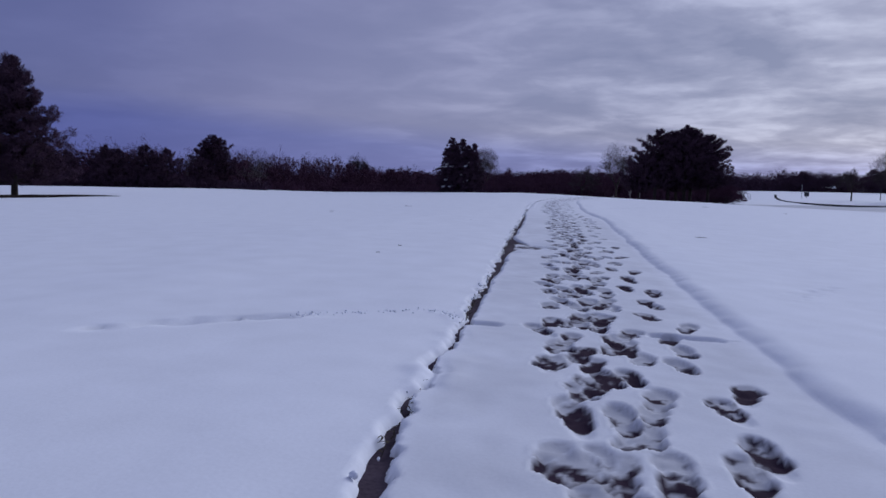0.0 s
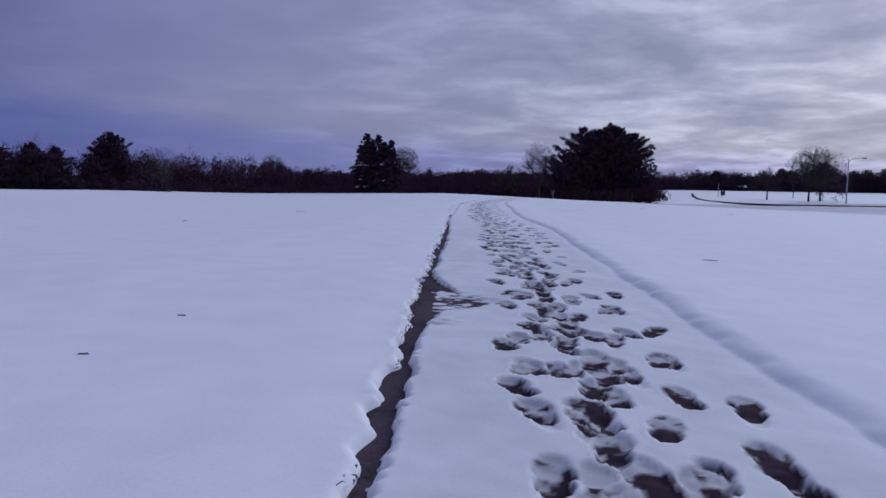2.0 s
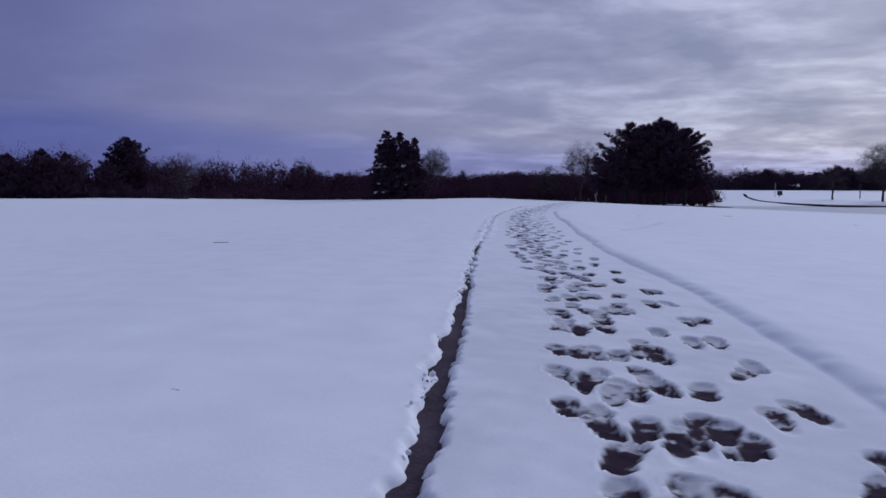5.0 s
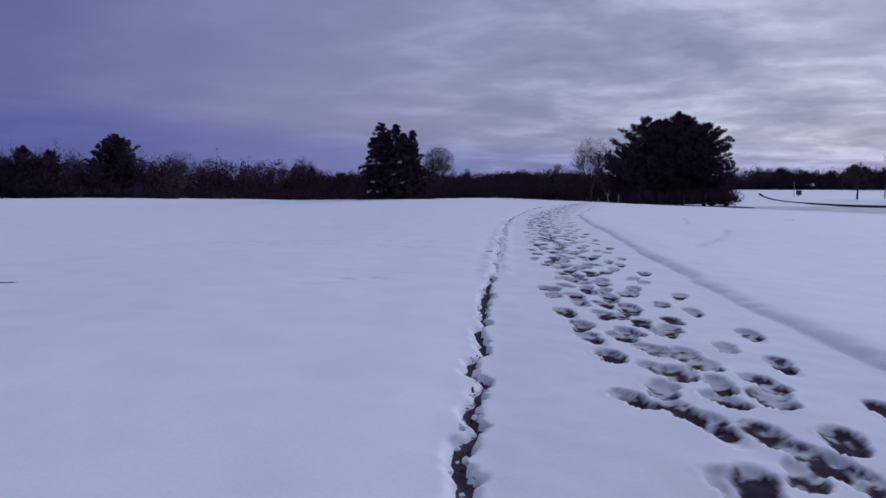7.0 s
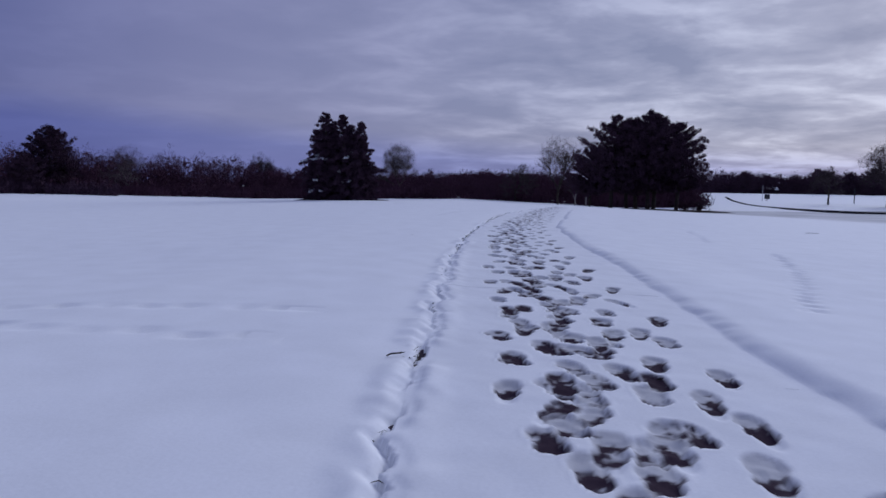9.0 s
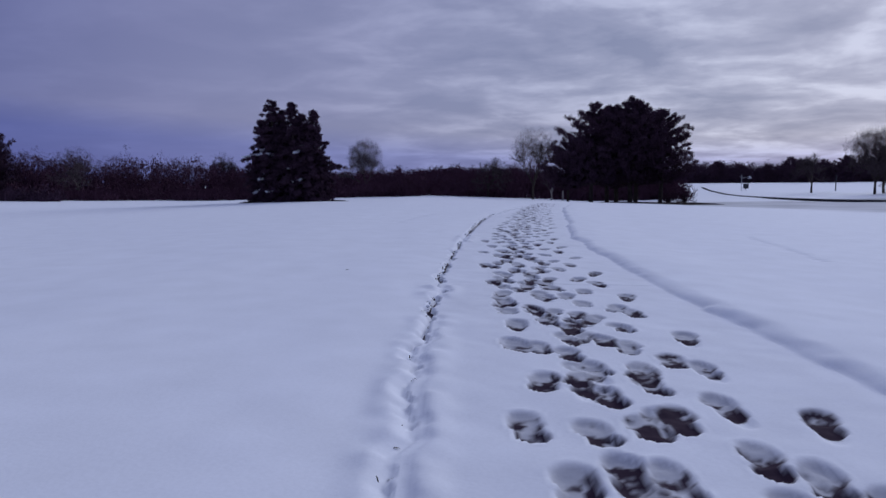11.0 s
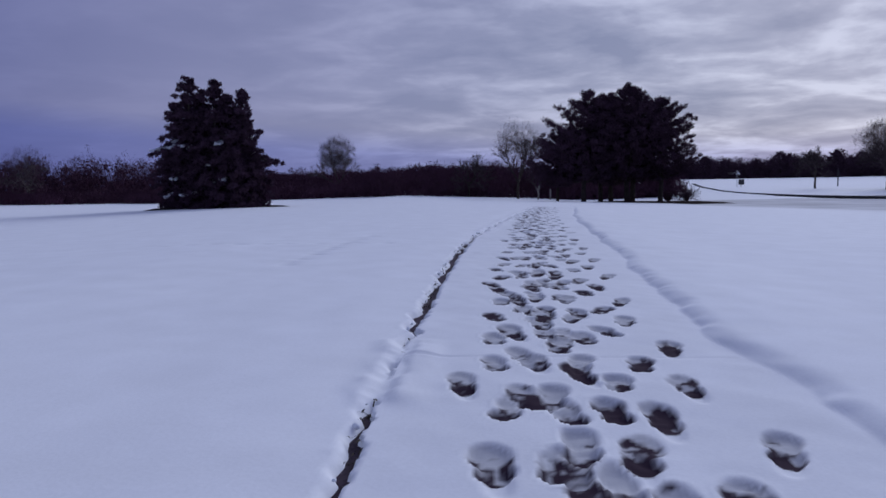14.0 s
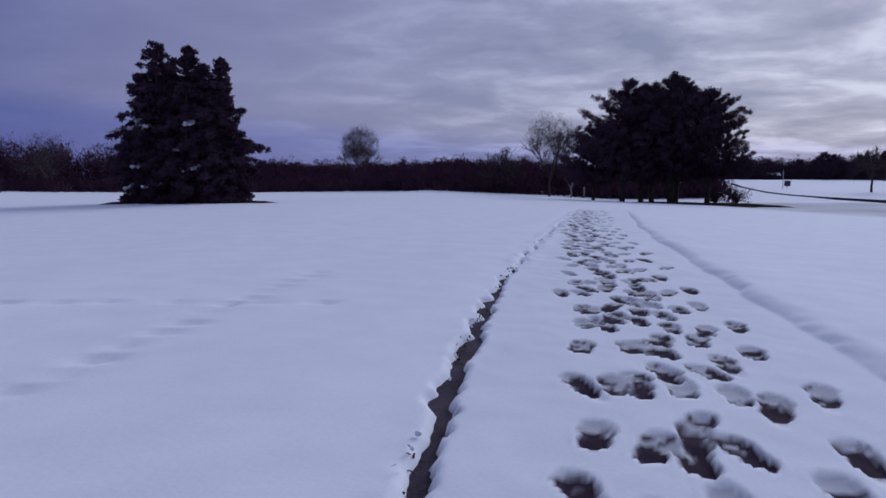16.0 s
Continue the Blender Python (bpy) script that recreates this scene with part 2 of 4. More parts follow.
# where the snow on the paving begins, beside the edge of the grass
GAP = curve([0, 2, 2.5, 3, 4.4, 5, 6.2, 6.9, 7.4, 8.3, 9.0, 9.8, 10.2, 10.6, 11.2, 11.8, 12.4, 13.3, 14.2, 15, 16.5, 18, 19.2, 20.5, 21.4, 22, 23.5, 24.1, 24.5, 25.0, 25.4, 26.3, 26.6, 28.1,
             28.4, 28.8, 33, 34.9, 35.2, 35.6, 35.9, 36.6, 37.9, 38.3, 38.5, 38.8, 39.0, 39.4, 39.7, 40.2, 40.6, 41.1, 41.8, 42.2, 43, 44, 45.4, 47, 48, 49, 50, 54, 70],
            [0, .085, .03, -.03, -.03, .03, .04, .005, .055, .060, .055, .06, .15, .22, .20, .10, .05, .075, .07, .085, .085, .08, .065, .055, .0, -.02, -.012, -.016, .02, .002, -.016, -.035, -.05, -.05,
             -.008, -.05, -.05, -.05, .015, -.03, -.05, -.025, -.015, -.04, .012, -.012, -.04, -.015, -.04, -.005, -.012, -.05, -.045, .01, .03, .035, .06, .06, .04, .0, -.03, -.04, -.04], 0.15)


def lay_prints(rng):
    """Where boots came down: x, y, heading, length, width, floor height, tilt, tail."""
    rows = []
    lanes = ((0.0, 0.755, 0.06, 2.67, 0.02), (-0.30, 0.765, 0.03, 2.45, 0.03), (-0.33, 0.74, 0.05, 2.2, 0.04), (-0.50, 0.72, 0.05, 1.9, 0.04),
             (-0.47, 0.75, 0.06, 2.05, 0.04), (-0.56, 0.70, 0.06, 1.6, 0.05), (-0.61, 0.77, 0.06, 1.7, 0.05), (-0.75, 0.62, 0.03, 1.75, 0.04),
             (-0.74, 0.79, 0.05, 1.5, 0.05), (-0.64, 0.68, 0.07, 1.45, 0.06), (-0.42, 0.77, 0.06, 1.9, 0.05), (-0.07, 0.72, 0.03, 2.44, 0.02),
             (-0.37, 0.71, 0.05, 1.55, 0.05))
    anchors = np.array([-6, 0, 12, 28, 40, 46, 54, 59, 90]), np.array([-1.9, 2.67, 12.09, 24.36, 33.63, 38.12, 44.13, 47.80, 71.2])
    for n, (off, step, spread, start, loose) in enumerate(lanes):
        for k in range(-4, 92):
            y = np.interp(k, *anchors) if n == 0 else start + step * k + rng.normal(0, 0.05)
            if y > 66:
                break
            side = -1 if k % 2 == 0 else 1
            wide = 1.0 + (0.25 * smooth01((y - 13) / 5) - 0.07 * smooth01((y - 36) / 3) if n != 1 else -0.3 * smooth01((y - 23) / 4))
            x = float(OUTER(y)) + off * wide + side * spread + rng.normal(0, loose) + 0.04 * math.sin(y * 0.35 + n * 1.9) * (n > 1)
            if n == 11:
                # a second walker kept to the outer line here and there
                if 11.6 < y < 15.9 or y > 20.6:
                    continue
                x = float(OUTER(y)) + (-0.07 if y < 12 else 0.12) + side * spread + rng.normal(0, loose)
            elif n == 0 and y < 11.6:
                x += 0.06
            turn = math.atan2(float(OUTER(y + 0.5) - OUTER(y - 0.5)), 1.0) + side * 0.12 + rng.normal(0, 0.12) - (-0.08 if n < 2 else 0.02)
            if rng.random() < (0.05 if n > 1 and n != 11 else 0.0) + (0.35 if n == 8 else 0):
                continue
            rows.append((x, y, turn, rng.uniform(0.29, 0.33) if n in (0, 1, 11) else rng.uniform(0.27, 0.33), rng.uniform(0.110, 0.128), rng.normal(0.009, 0.003), rng.uniform(0.0, 0.012), rng.random() < (0.75 if n == 0 else 0.25)))
    return rows


def verge_edge(X, Y, dl):
    """How far the ragged broken edge of the grass-side snow wanders."""
    return 0.042 * value_noise(Y * 5.1, Y * 0, 1) + 0.017 * value_noise(Y * 11, Y * 0 + 5, 2) + 0.007 * value_noise(Y * 27, X * 4, 3)


def snow_depth(X, Y, dl, dr, gap0):
    """Snow lying on grass, paving and bank, before anybody trod in it."""
    far_h = 0.065 + 0.006 * value_noise(X * 0.9, Y * 0.7, 4)
    rag = verge_edge(X, Y, dl)
    verge = 0.062 - 0.022 * np.exp(-(dl / 0.3) ** 2) + 0.006 * value_noise(X * 0.9, Y * 0.7, 4) + 0.002 * value_noise(X * 4, Y * 4, 5)
    lump = 0.005 * np.maximum(0, value_noise(X * 13, Y * 13, 6)) * np.exp(-((dl + 0.06) / 0.06) ** 2)
    left_h = -0.05 + (verge + 0.05 + lump) * smooth01(-(dl + rag) / 0.075) ** 0.7
    bare = (np.exp(-((Y - 10.7) / 0.65) ** 2) + 0.5 * np.exp(-((Y - 9.75) / 0.25) ** 2)) * 0.10
    gap = gap0 + 0.014 * value_noise(Y * 3.3, Y * 0 + 3, 7) + 0.016 * value_noise(Y * 9, X * 6, 8) + 0.018 * value_noise(Y * 24, X * 20, 12) + 0.010 * value_noise(Y * 47, X * 40, 37)
    gap = gap + bare * (1 + 0.5 * value_noise(Y * 2.6, X * 3, 9))
    cover = 0.042 + 0.004 * value_noise(X * 2.2, Y * 2.2, 10) + 0.002 * value_noise(X * 9, Y * 9, 11)
    cover = cover * (1 - 0.6 * smooth01(bare * 14) * smooth01((0.75 - dl) / 0.35))
    path_h = -0.03 + (cover + 0.03) * smooth01((dl - gap + 0.03) / 0.045) ** 0.7
    patchy = smooth01((bare * 7.5 - dl - 0.05) / 0.4) * smooth01(bare * 14)
    path_h = path_h - patchy * 0.034 * (0.48 + value_noise(X * 4, Y * 8, 13) + 1.0 * value_noise(X * 12, Y * 20, 33))
    film = -0.03 + (0.034 + 0.007 * value_noise(X * 14, Y * 22, 35) + 0.004 * value_noise(X * 34, Y * 44, 36)) * smooth01(bare * 14) * smooth01((dl - 0.05) / 0.06)
    path_h = np.maximum(path_h, film)
    bank = 0.098 + 0.012 * value_noise(X * 1.1, Y * 0.6, 14) + 0.003 * value_noise(X * 5, Y * 4, 15)
    wob = 0.05 * value_noise(Y * 0.9, X * 0.7, 16) + 0.022 * value_noise(Y * 2.3 + X, X * 2.1, 17) + 0.018 * value_noise(Y * 6.7 + X * 5, X * 8, 34)
    rise = np.clip((0.05 - dr + wob) / 0.17, 0, 1)
    up = 1 - (1 - rise) ** 2.2
    path_h = path_h * (1 - up) + (bank * (0.55 + 0.45 * smooth01((dr + 1.6) / 1.3))) * up
    h = np.where(dl + rag < 0, np.maximum(left_h, -0.05), path_h)
    closed = smooth01((-0.026 - gap0 + 0.014 * value_noise(Y * 2.1, Y * 0, 20)) / 0.021) * np.exp(-(dl / 0.16) ** 4)
    crease = 0.030 + 0.03 * smooth01(np.abs(dl + rag) / 0.09) + 0.012 * value_noise(X * 9, Y * 8, 24)
    crease = crease - 0.07 * smooth01((value_noise(Y * 6.3, Y * 0, 25) - 0.45) / 0.3) * np.exp(-((dl + rag) / 0.025) ** 2)
    h = h * (1 - closed) + np.minimum(np.maximum(h, crease), 0.07) * closed
    near = smooth01((70 - Y) / 10) * smooth01((9 + dl) / 4) * smooth01((9 + dr) / 4)
    h = h * near + far_h * (1 - near)
    out = np.maximum(-dl, -dr)
    return h + smooth01((out - 0.8) / 4) * (0.03 * value_noise(X * 0.25, Y * 0.22, 18) + 0.003 * value_noise(X * 1.3, Y * 1.1, 19))


def sheet(name, X, Y, Z, slush_shade, mat, label, category):
    nv, nu = X.shape
    i, j = np.meshgrid(np.arange(nv - 1), np.arange(nu - 1), indexing="ij")
    q = (i * nu + j).ravel()
    me = mesh_np(name, np.stack([X, Y, Z], -1).reshape(-1, 3), np.stack([q, q + 1, q + nu + 1, q + nu], 1), True)
    at = me.attributes.new("slush_shade", "FLOAT", "POINT")
    at.data.foreach_set("value", slush_shade.ravel().astype(np.float32))
    me.materials.append(mat)
    return tagged(new(name, me), label, category, kind="structure")


def ground_sheet():
    """One sheet of snow-covered ground to the horizon; it dips under the path's own snow."""
    v = np.concatenate([(1.0 - np.cumsum(0.06 * 1.18 ** np.arange(42)))[::-1], np.arange(1.0, 60.0, 0.08), 60.0 + np.cumsum(0.08 * 1.036 ** np.arange(165))])
    wing = np.cumsum(np.concatenate([np.full(46, 0.075), 0.085 * 1.11 ** np.arange(68)]))
    u = np.concatenate([-1.1 - wing[::-1], np.arange(-1.1, 1.1, 0.08), 1.1 + wing])
    U, Y = np.meshgrid(u, v)
    L, R, G = LEFT(v)[:, None], RIGHT(v)[:, None], GAP(v)[:, None]
    X = U + (LEFT(v) + RIGHT(v))[:, None] / 2 * (1 - smooth01((np.abs(U) - 4) / 40))
    dl, dr = X - L, R - X
    h = snow_depth(X, Y, dl, dr, G)
    rng = np.random.default_rng(6)
    # small animal tracks over the fields: start, heading, count, step, size, bend
    for x0, y0, ang, count, step, size, bend in ((-0.95, 4.72, 208, 34, 0.055, 0.038, 0.5), (1.45, 5.75, 57, 16, 0.16, 0.045, 0.0), (-1.2, 28.48, 180, 18, 0.30, 0.05, 0.0),
                                                 (-1.1, 29.48, 187, 16, 0.27, 0.05, 0.2), (1.95, 30.2, 66, 22, 0.32, 0.065, 0.4), (1.42, 29.6, -100, 4, 0.28, 0.085, 0.0),
                                                 (-0.5, 48.0, 190, 12, 0.33, 0.05, 0.1), (-1.1, 49.7, 260, 16, 0.28, 0.05, 0.2), (-1.25, 26.1, 230, 7, 0.25, 0.05, 0.0), (4.9, 44.0, 259, 18, 0.27, 0.05, 0.0)):
        x, y, th = x0, y0, radians(ang)
        for k in range(count):
            x, y, th = x + step * math.cos(th), y + step * math.sin(th), th + radians(bend)
            qx, qy = x + rng.normal(0, 0.03), y + rng.normal(0, 0.02)
            a, b = np.searchsorted(v, (qy - 0.16, qy + 0.16))
            cols = np.nonzero(np.abs(X[(a + b) // 2] - qx) < 0.3)[0]
            if b - a < 3 or len(cols) < 3:
                continue
            c = slice(cols[0], cols[-1] + 1)
            q = np.hypot((X[a:b, c] - qx) / (size * 1.7), (Y[a:b, c] - qy) / (size * 1.1))
            h[a:b, c] -= 0.038 * smooth01((1.1 - q) / 0.7) * rng.uniform(0.8, 1.5)
    drive = smooth01((X - 14) / 8) * smooth01((Y - 58 - 6 * value_noise(X * 0.15, Y * 0.1, 40)) / 12) * smooth01((109 - 0.35 * (X - 30) - Y) / 4) * smooth01((120 - X) / 30)
    slush_shade = 0.36 * drive * (1 + 0.4 * value_noise(X * 0.5, Y * 0.5, 41))
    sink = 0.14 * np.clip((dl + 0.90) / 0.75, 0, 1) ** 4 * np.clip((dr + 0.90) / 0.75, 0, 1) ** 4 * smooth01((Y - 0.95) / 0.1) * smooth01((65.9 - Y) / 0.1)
    sheet("ground", X, Y, land(X, Y) + h - sink, slush_shade, SNOW, "open undulating lawn under smooth bluish-white snow", "snowy ground")


def path_snow():
    """The snow on the path and along its edges, broken by boot marks down to the paving."""
    v = np.concatenate([np.arange(0.9, 44.0, 0.0185), np.arange(44.0, 59.0, 0.036), np.arange(59.0, 66.0, 0.05)])
    s = np.concatenate([np.arange(-0.96, -0.39, 0.04), np.arange(-0.38, 0.0, 0.017), np.linspace(0, 1, 116), 1 + np.arange(0.017, 0.46, 0.026), 1 + np.arange(0.48, 1.0, 0.05)])
    L, R, G = LEFT(v)[:, None], RIGHT(v)[:, None], GAP(v)[:, None]
    S = s[None, :]
    X = np.where(S < 0, L + S, np.where(S > 1, R + S - 1, L + (R - L) * S))
    Y = np.repeat(v[:, None], len(s), 1)
    dl, dr = X - L, R - X
    h = snow_depth(X, Y, dl, dr, G)
    rng = np.random.default_rng(5)
    n1, n2 = 0.005 * value_noise(X * 13, Y * 13, 21), 0.005 * value_noise(X * 33, Y * 33, 22)
    ragged = 0.12 * value_noise(X * 13, Y * 13, 23) + 0.08 * value_noise(X * 31, Y * 29, 26)
    trod = np.zeros_like(h)
    for px, py, turn, ln, wd, floor, tilt, tail in lay_prints(rng):
        a, b = np.searchsorted(v, (py - 0.42, py + 0.28))
        soak = rng.choice((0.40, 0.55, 0.70, 0.90))
        if b - a < 3:
            continue
        cols = np.nonzero(np.abs(X[(a + b) // 2] - px) < 0.34)[0]
        if len(cols) < 4:
            continue
        c = slice(cols[0], cols[-1] + 1)
        dx, dy = X[a:b, c] - px, Y[a:b, c] - py
        ca, sa = math.cos(turn), math.sin(turn)
        s1, f = dx * ca - dy * sa, dx * sa + dy * ca
        sole = np.hypot(s1 / (wd * 0.56), (f - ln * 0.17) / (ln * 0.36))
        heel = np.hypot(s1 / (wd * 0.47), (f + ln * 0.27) / (ln * 0.26))
        q = np.minimum(sole, heel) + ragged[a:b, c]
        cut = smooth01((1.18 - q) / (0.38 + 0.25 * smooth01(f / ln + 0.4)))
        hh = h[a:b, c]
        deep = floor + 0.006 + (tilt + 0.010) * (f / ln + 0.35) + n1[a:b, c] + n2[a:b, c]
        ridge = np.exp(-((q - 1.22) / 0.11) ** 2)
        rim = 0.006 * ridge
        h2 = hh * (1 - cut) + deep * cut + rim * np.where(hh > 0.027, 0.6, 1.3) * (hh > 0)
        if tail:
            t = np.hypot(s1 / (wd * 0.45), (f + ln * 0.55) / (ln * 0.4))
            h2 = np.minimum(h2, hh - 0.016 * smooth01((1 - t) / 0.6))
        h[a:b, c] = h2
        # trodden grey, darkening to soaked slush towards the heel
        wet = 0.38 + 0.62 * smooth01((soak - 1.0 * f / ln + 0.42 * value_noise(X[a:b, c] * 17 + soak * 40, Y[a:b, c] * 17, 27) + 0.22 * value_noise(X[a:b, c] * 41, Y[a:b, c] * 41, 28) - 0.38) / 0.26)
        # tint also climbs the print walls, painting in the shade on them
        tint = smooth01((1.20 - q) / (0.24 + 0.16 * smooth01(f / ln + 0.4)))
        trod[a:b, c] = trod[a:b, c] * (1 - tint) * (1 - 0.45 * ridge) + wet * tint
    for jy in (4.63, 13.3, 31.0, 36.5, 41.6):
        q = np.abs(Y - jy - 0.03 * (X - 0.4)) / 0.02
        h -= 0.016 * smooth01(1 - q) * (dl > 0.02) * (dr > 0.1) * (0.5 + 0.5 * value_noise(X * 3, Y * 0 + jy, 30))
        if jy < 5:
            h -= 0.045 * smooth01(1.5 - q * 0.35) * np.clip(smooth01((0.26 - dl) / 0.1) + smooth01((0.26 - np.abs(dr - 0.42)) / 0.1), 0, 1) * (dl > 0)
    slush_shade = np.maximum(smooth01((0.012 - h) / 0.02) * smooth01((dl + 0.02) / 0.06) * smooth01((dr + 0.02) / 0.1) * (trod < 0.1), trod)
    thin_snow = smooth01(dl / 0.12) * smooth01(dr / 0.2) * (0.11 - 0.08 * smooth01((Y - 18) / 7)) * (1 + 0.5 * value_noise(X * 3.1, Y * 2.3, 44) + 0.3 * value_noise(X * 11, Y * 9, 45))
    slush_shade = np.maximum(slush_shade, thin_snow)
    rim_out = 0.0008 * (smooth01((-dl - 0.45) / 0.4) + smooth01((-dr - 0.45) / 0.4))
    sheet("path_snow", X, Y, land(X, Y) + h - rim_out, slush_shade, SNOW, "thin trodden snow on the footpath with many dark boot prints", "trodden snow")


path_snow()
ground_sheet()


def ribbon(name, left, right, y0, y1, step, lift, mat, label, category):
    ys = np.arange(y0, y1, step)
    cols = np.linspace(0, 1, 7)
    X = left(ys)[:, None] * (1 - cols) + right(ys)[:, None] * cols
    Y = np.repeat(ys[:, None], 7, 1)
    Z = land(X, Y) + lift
    top = np.stack([X, Y, Z], -1).reshape(-1, 3)
    n = len(top)
    i, j = np.meshgrid(np.arange(len(ys) - 1), np.arange(6), indexing="ij")
    q = (i * 7 + j).ravel()
    f = np.stack([q, q + 1, q + 8, q + 7], 1)
    low = top - [0, 0, 0.1]
    edge = np.concatenate([np.arange(0, n - 7, 7), np.arange(6, n - 7, 7)])
    side = np.stack([edge, edge + 7, edge + 7 + n, edge + n], 1)
    ob = part_np(name, (np.concatenate([top, low]), np.concatenate([f, side])), mat)
    return tagged(ob, label, category, kind="structure")


ribbon("footpath", lambda y: LEFT(y) - 0.12, lambda y: RIGHT(y) + 0.1, -6, 68, 0.5, 0.004, PAVING, "dark wet paved footpath under trodden slushy snow", "path")


# ---- trees ----
def z_at(x, y):
    return float(land(x, y)) + 0.08


def thing(name, x, y, label, category, group="", turn=0.0, size=1.0):
    e = new(name)
    e.matrix_world = Matrix.Translation((x, y, z_at(x, y) - 0.03)) @ Matrix.Rotation(turn, 4, "Z") @ Matrix.Scale(size, 4)
    return tagged(e, label, category, group)


def bent(p0, p1, n, sag, rng):
    t = np.linspace(0, 1, n)[:, None]
    p = np.asarray(p0) * (1 - t) + np.asarray(p1) * t
    p[:, 2] += sag * np.sin(t[:, 0] * math.pi)
    return p + rng.normal(0, 0.02, (n, 3)) * np.sin(t * math.pi) * np.linalg.norm(np.subtract(p1, p0))


def spruce_cluster(x, y):
    """An old many-topped spruce: three leaders, drooping tiers of sprays, snow caught on some boughs."""
    rng = np.random.default_rng(11)
    e = thing("conifer", x, y, "dark many-topped conifer with snow caught on its boughs", "tree")
    for sx, sy, top, rad, lean in ((-1.35, 0.1, 3.9, 0.85, -0.1), (-0.85, 0.0, 4.90, 1.20, 0.0), (-0.05, 0.3, 4.75, 1.25, 0.05), (0.70, -0.1, 4.40, 1.2, 0.45), (1.0, -0.5, 3.5, 1.2, 0.3),
                                   (-0.45, 0.2, 4.35, 1.15, 0.0), (0.35, 0.0, 4.25, 1.2, 0.15), (-1.15, 0.5, 3.3, 1.05, -0.2), (0.2, -0.7, 3.6, 1.3, 0.1), (1.25, 0.3, 2.7, 0.75, 0.1)):
        zs = np.linspace(-0.2, top, 9)
        stem = np.stack([sx + lean * (zs / top) ** 2, np.full(9, sy), zs], 1)
        part_np("trunk", tube(stem, np.linspace(0.13, 0.015, 9), 7), BARK, e)
        centres, radii, limbs, snow_c = [], [], [], []
        z = 0.12
        while z < top - 0.05:
            k = 1 - z / top
            reach = rad * min(1.0, 2.0 * k) ** 0.9 * (0.66 + 0.34 * min(1, z / 1.5)) + 0.06
            for q in range(int(4 + 4.5 * k)):
                a = rng.uniform(0, 2 * math.pi)
                r = reach * rng.uniform(0.60, 1.2)
                ox = sx + lean * (z / top) ** 2
                tip = np.array([ox + r * math.cos(a), sy + r * math.sin(a), z - 0.22 * r + rng.normal(0, 0.05)])
                tip[2] = max(tip[2], 0.12)
                root = np.array([ox, sy, z + 0.05])
                limbs.append(tube(bent(root, tip, 4, 0.08 * r, rng), [0.03 * k + 0.008, 0.02 * k + 0.007, 0.01, 0.004], 4))
                for f in np.arange(0.3, 1.03, 0.17 / max(r, 0.25)):
                    centres.append(root * (1 - f) + tip * f + rng.normal(0, 0.05, 3))
                    radii.append(0.13 + 0.09 * (1 - f) * k)
                snow_side = math.cos(a - radians(235))
                if rng.random() < 0.13 and 0.4 < z < 2.7 and snow_side > 0.25:
                    for f in (0.60, 0.75, 0.90):
                        snow_c.append(root * (1 - f) + tip * f + [0, 0, 0.10])
            z += 0.17 + 0.10 * k
        part_np("limb", join(*limbs), BARK, e)
        part_np("crown", leaves(centres, radii, 44, 0.17, 0.046, rng, lift=0.1, flat=0.7), SPRUCE, e, "drooping dark needle sprays")
        for q in range(0, len(snow_c), 3):
            part_np("snow", leaves(snow_c[q:q + 3], [0.13] * 3, 34, 0.13, 0.08, rng, flat=0.35), CLEAN_SNOW, e, "white clot of snow")
    return e


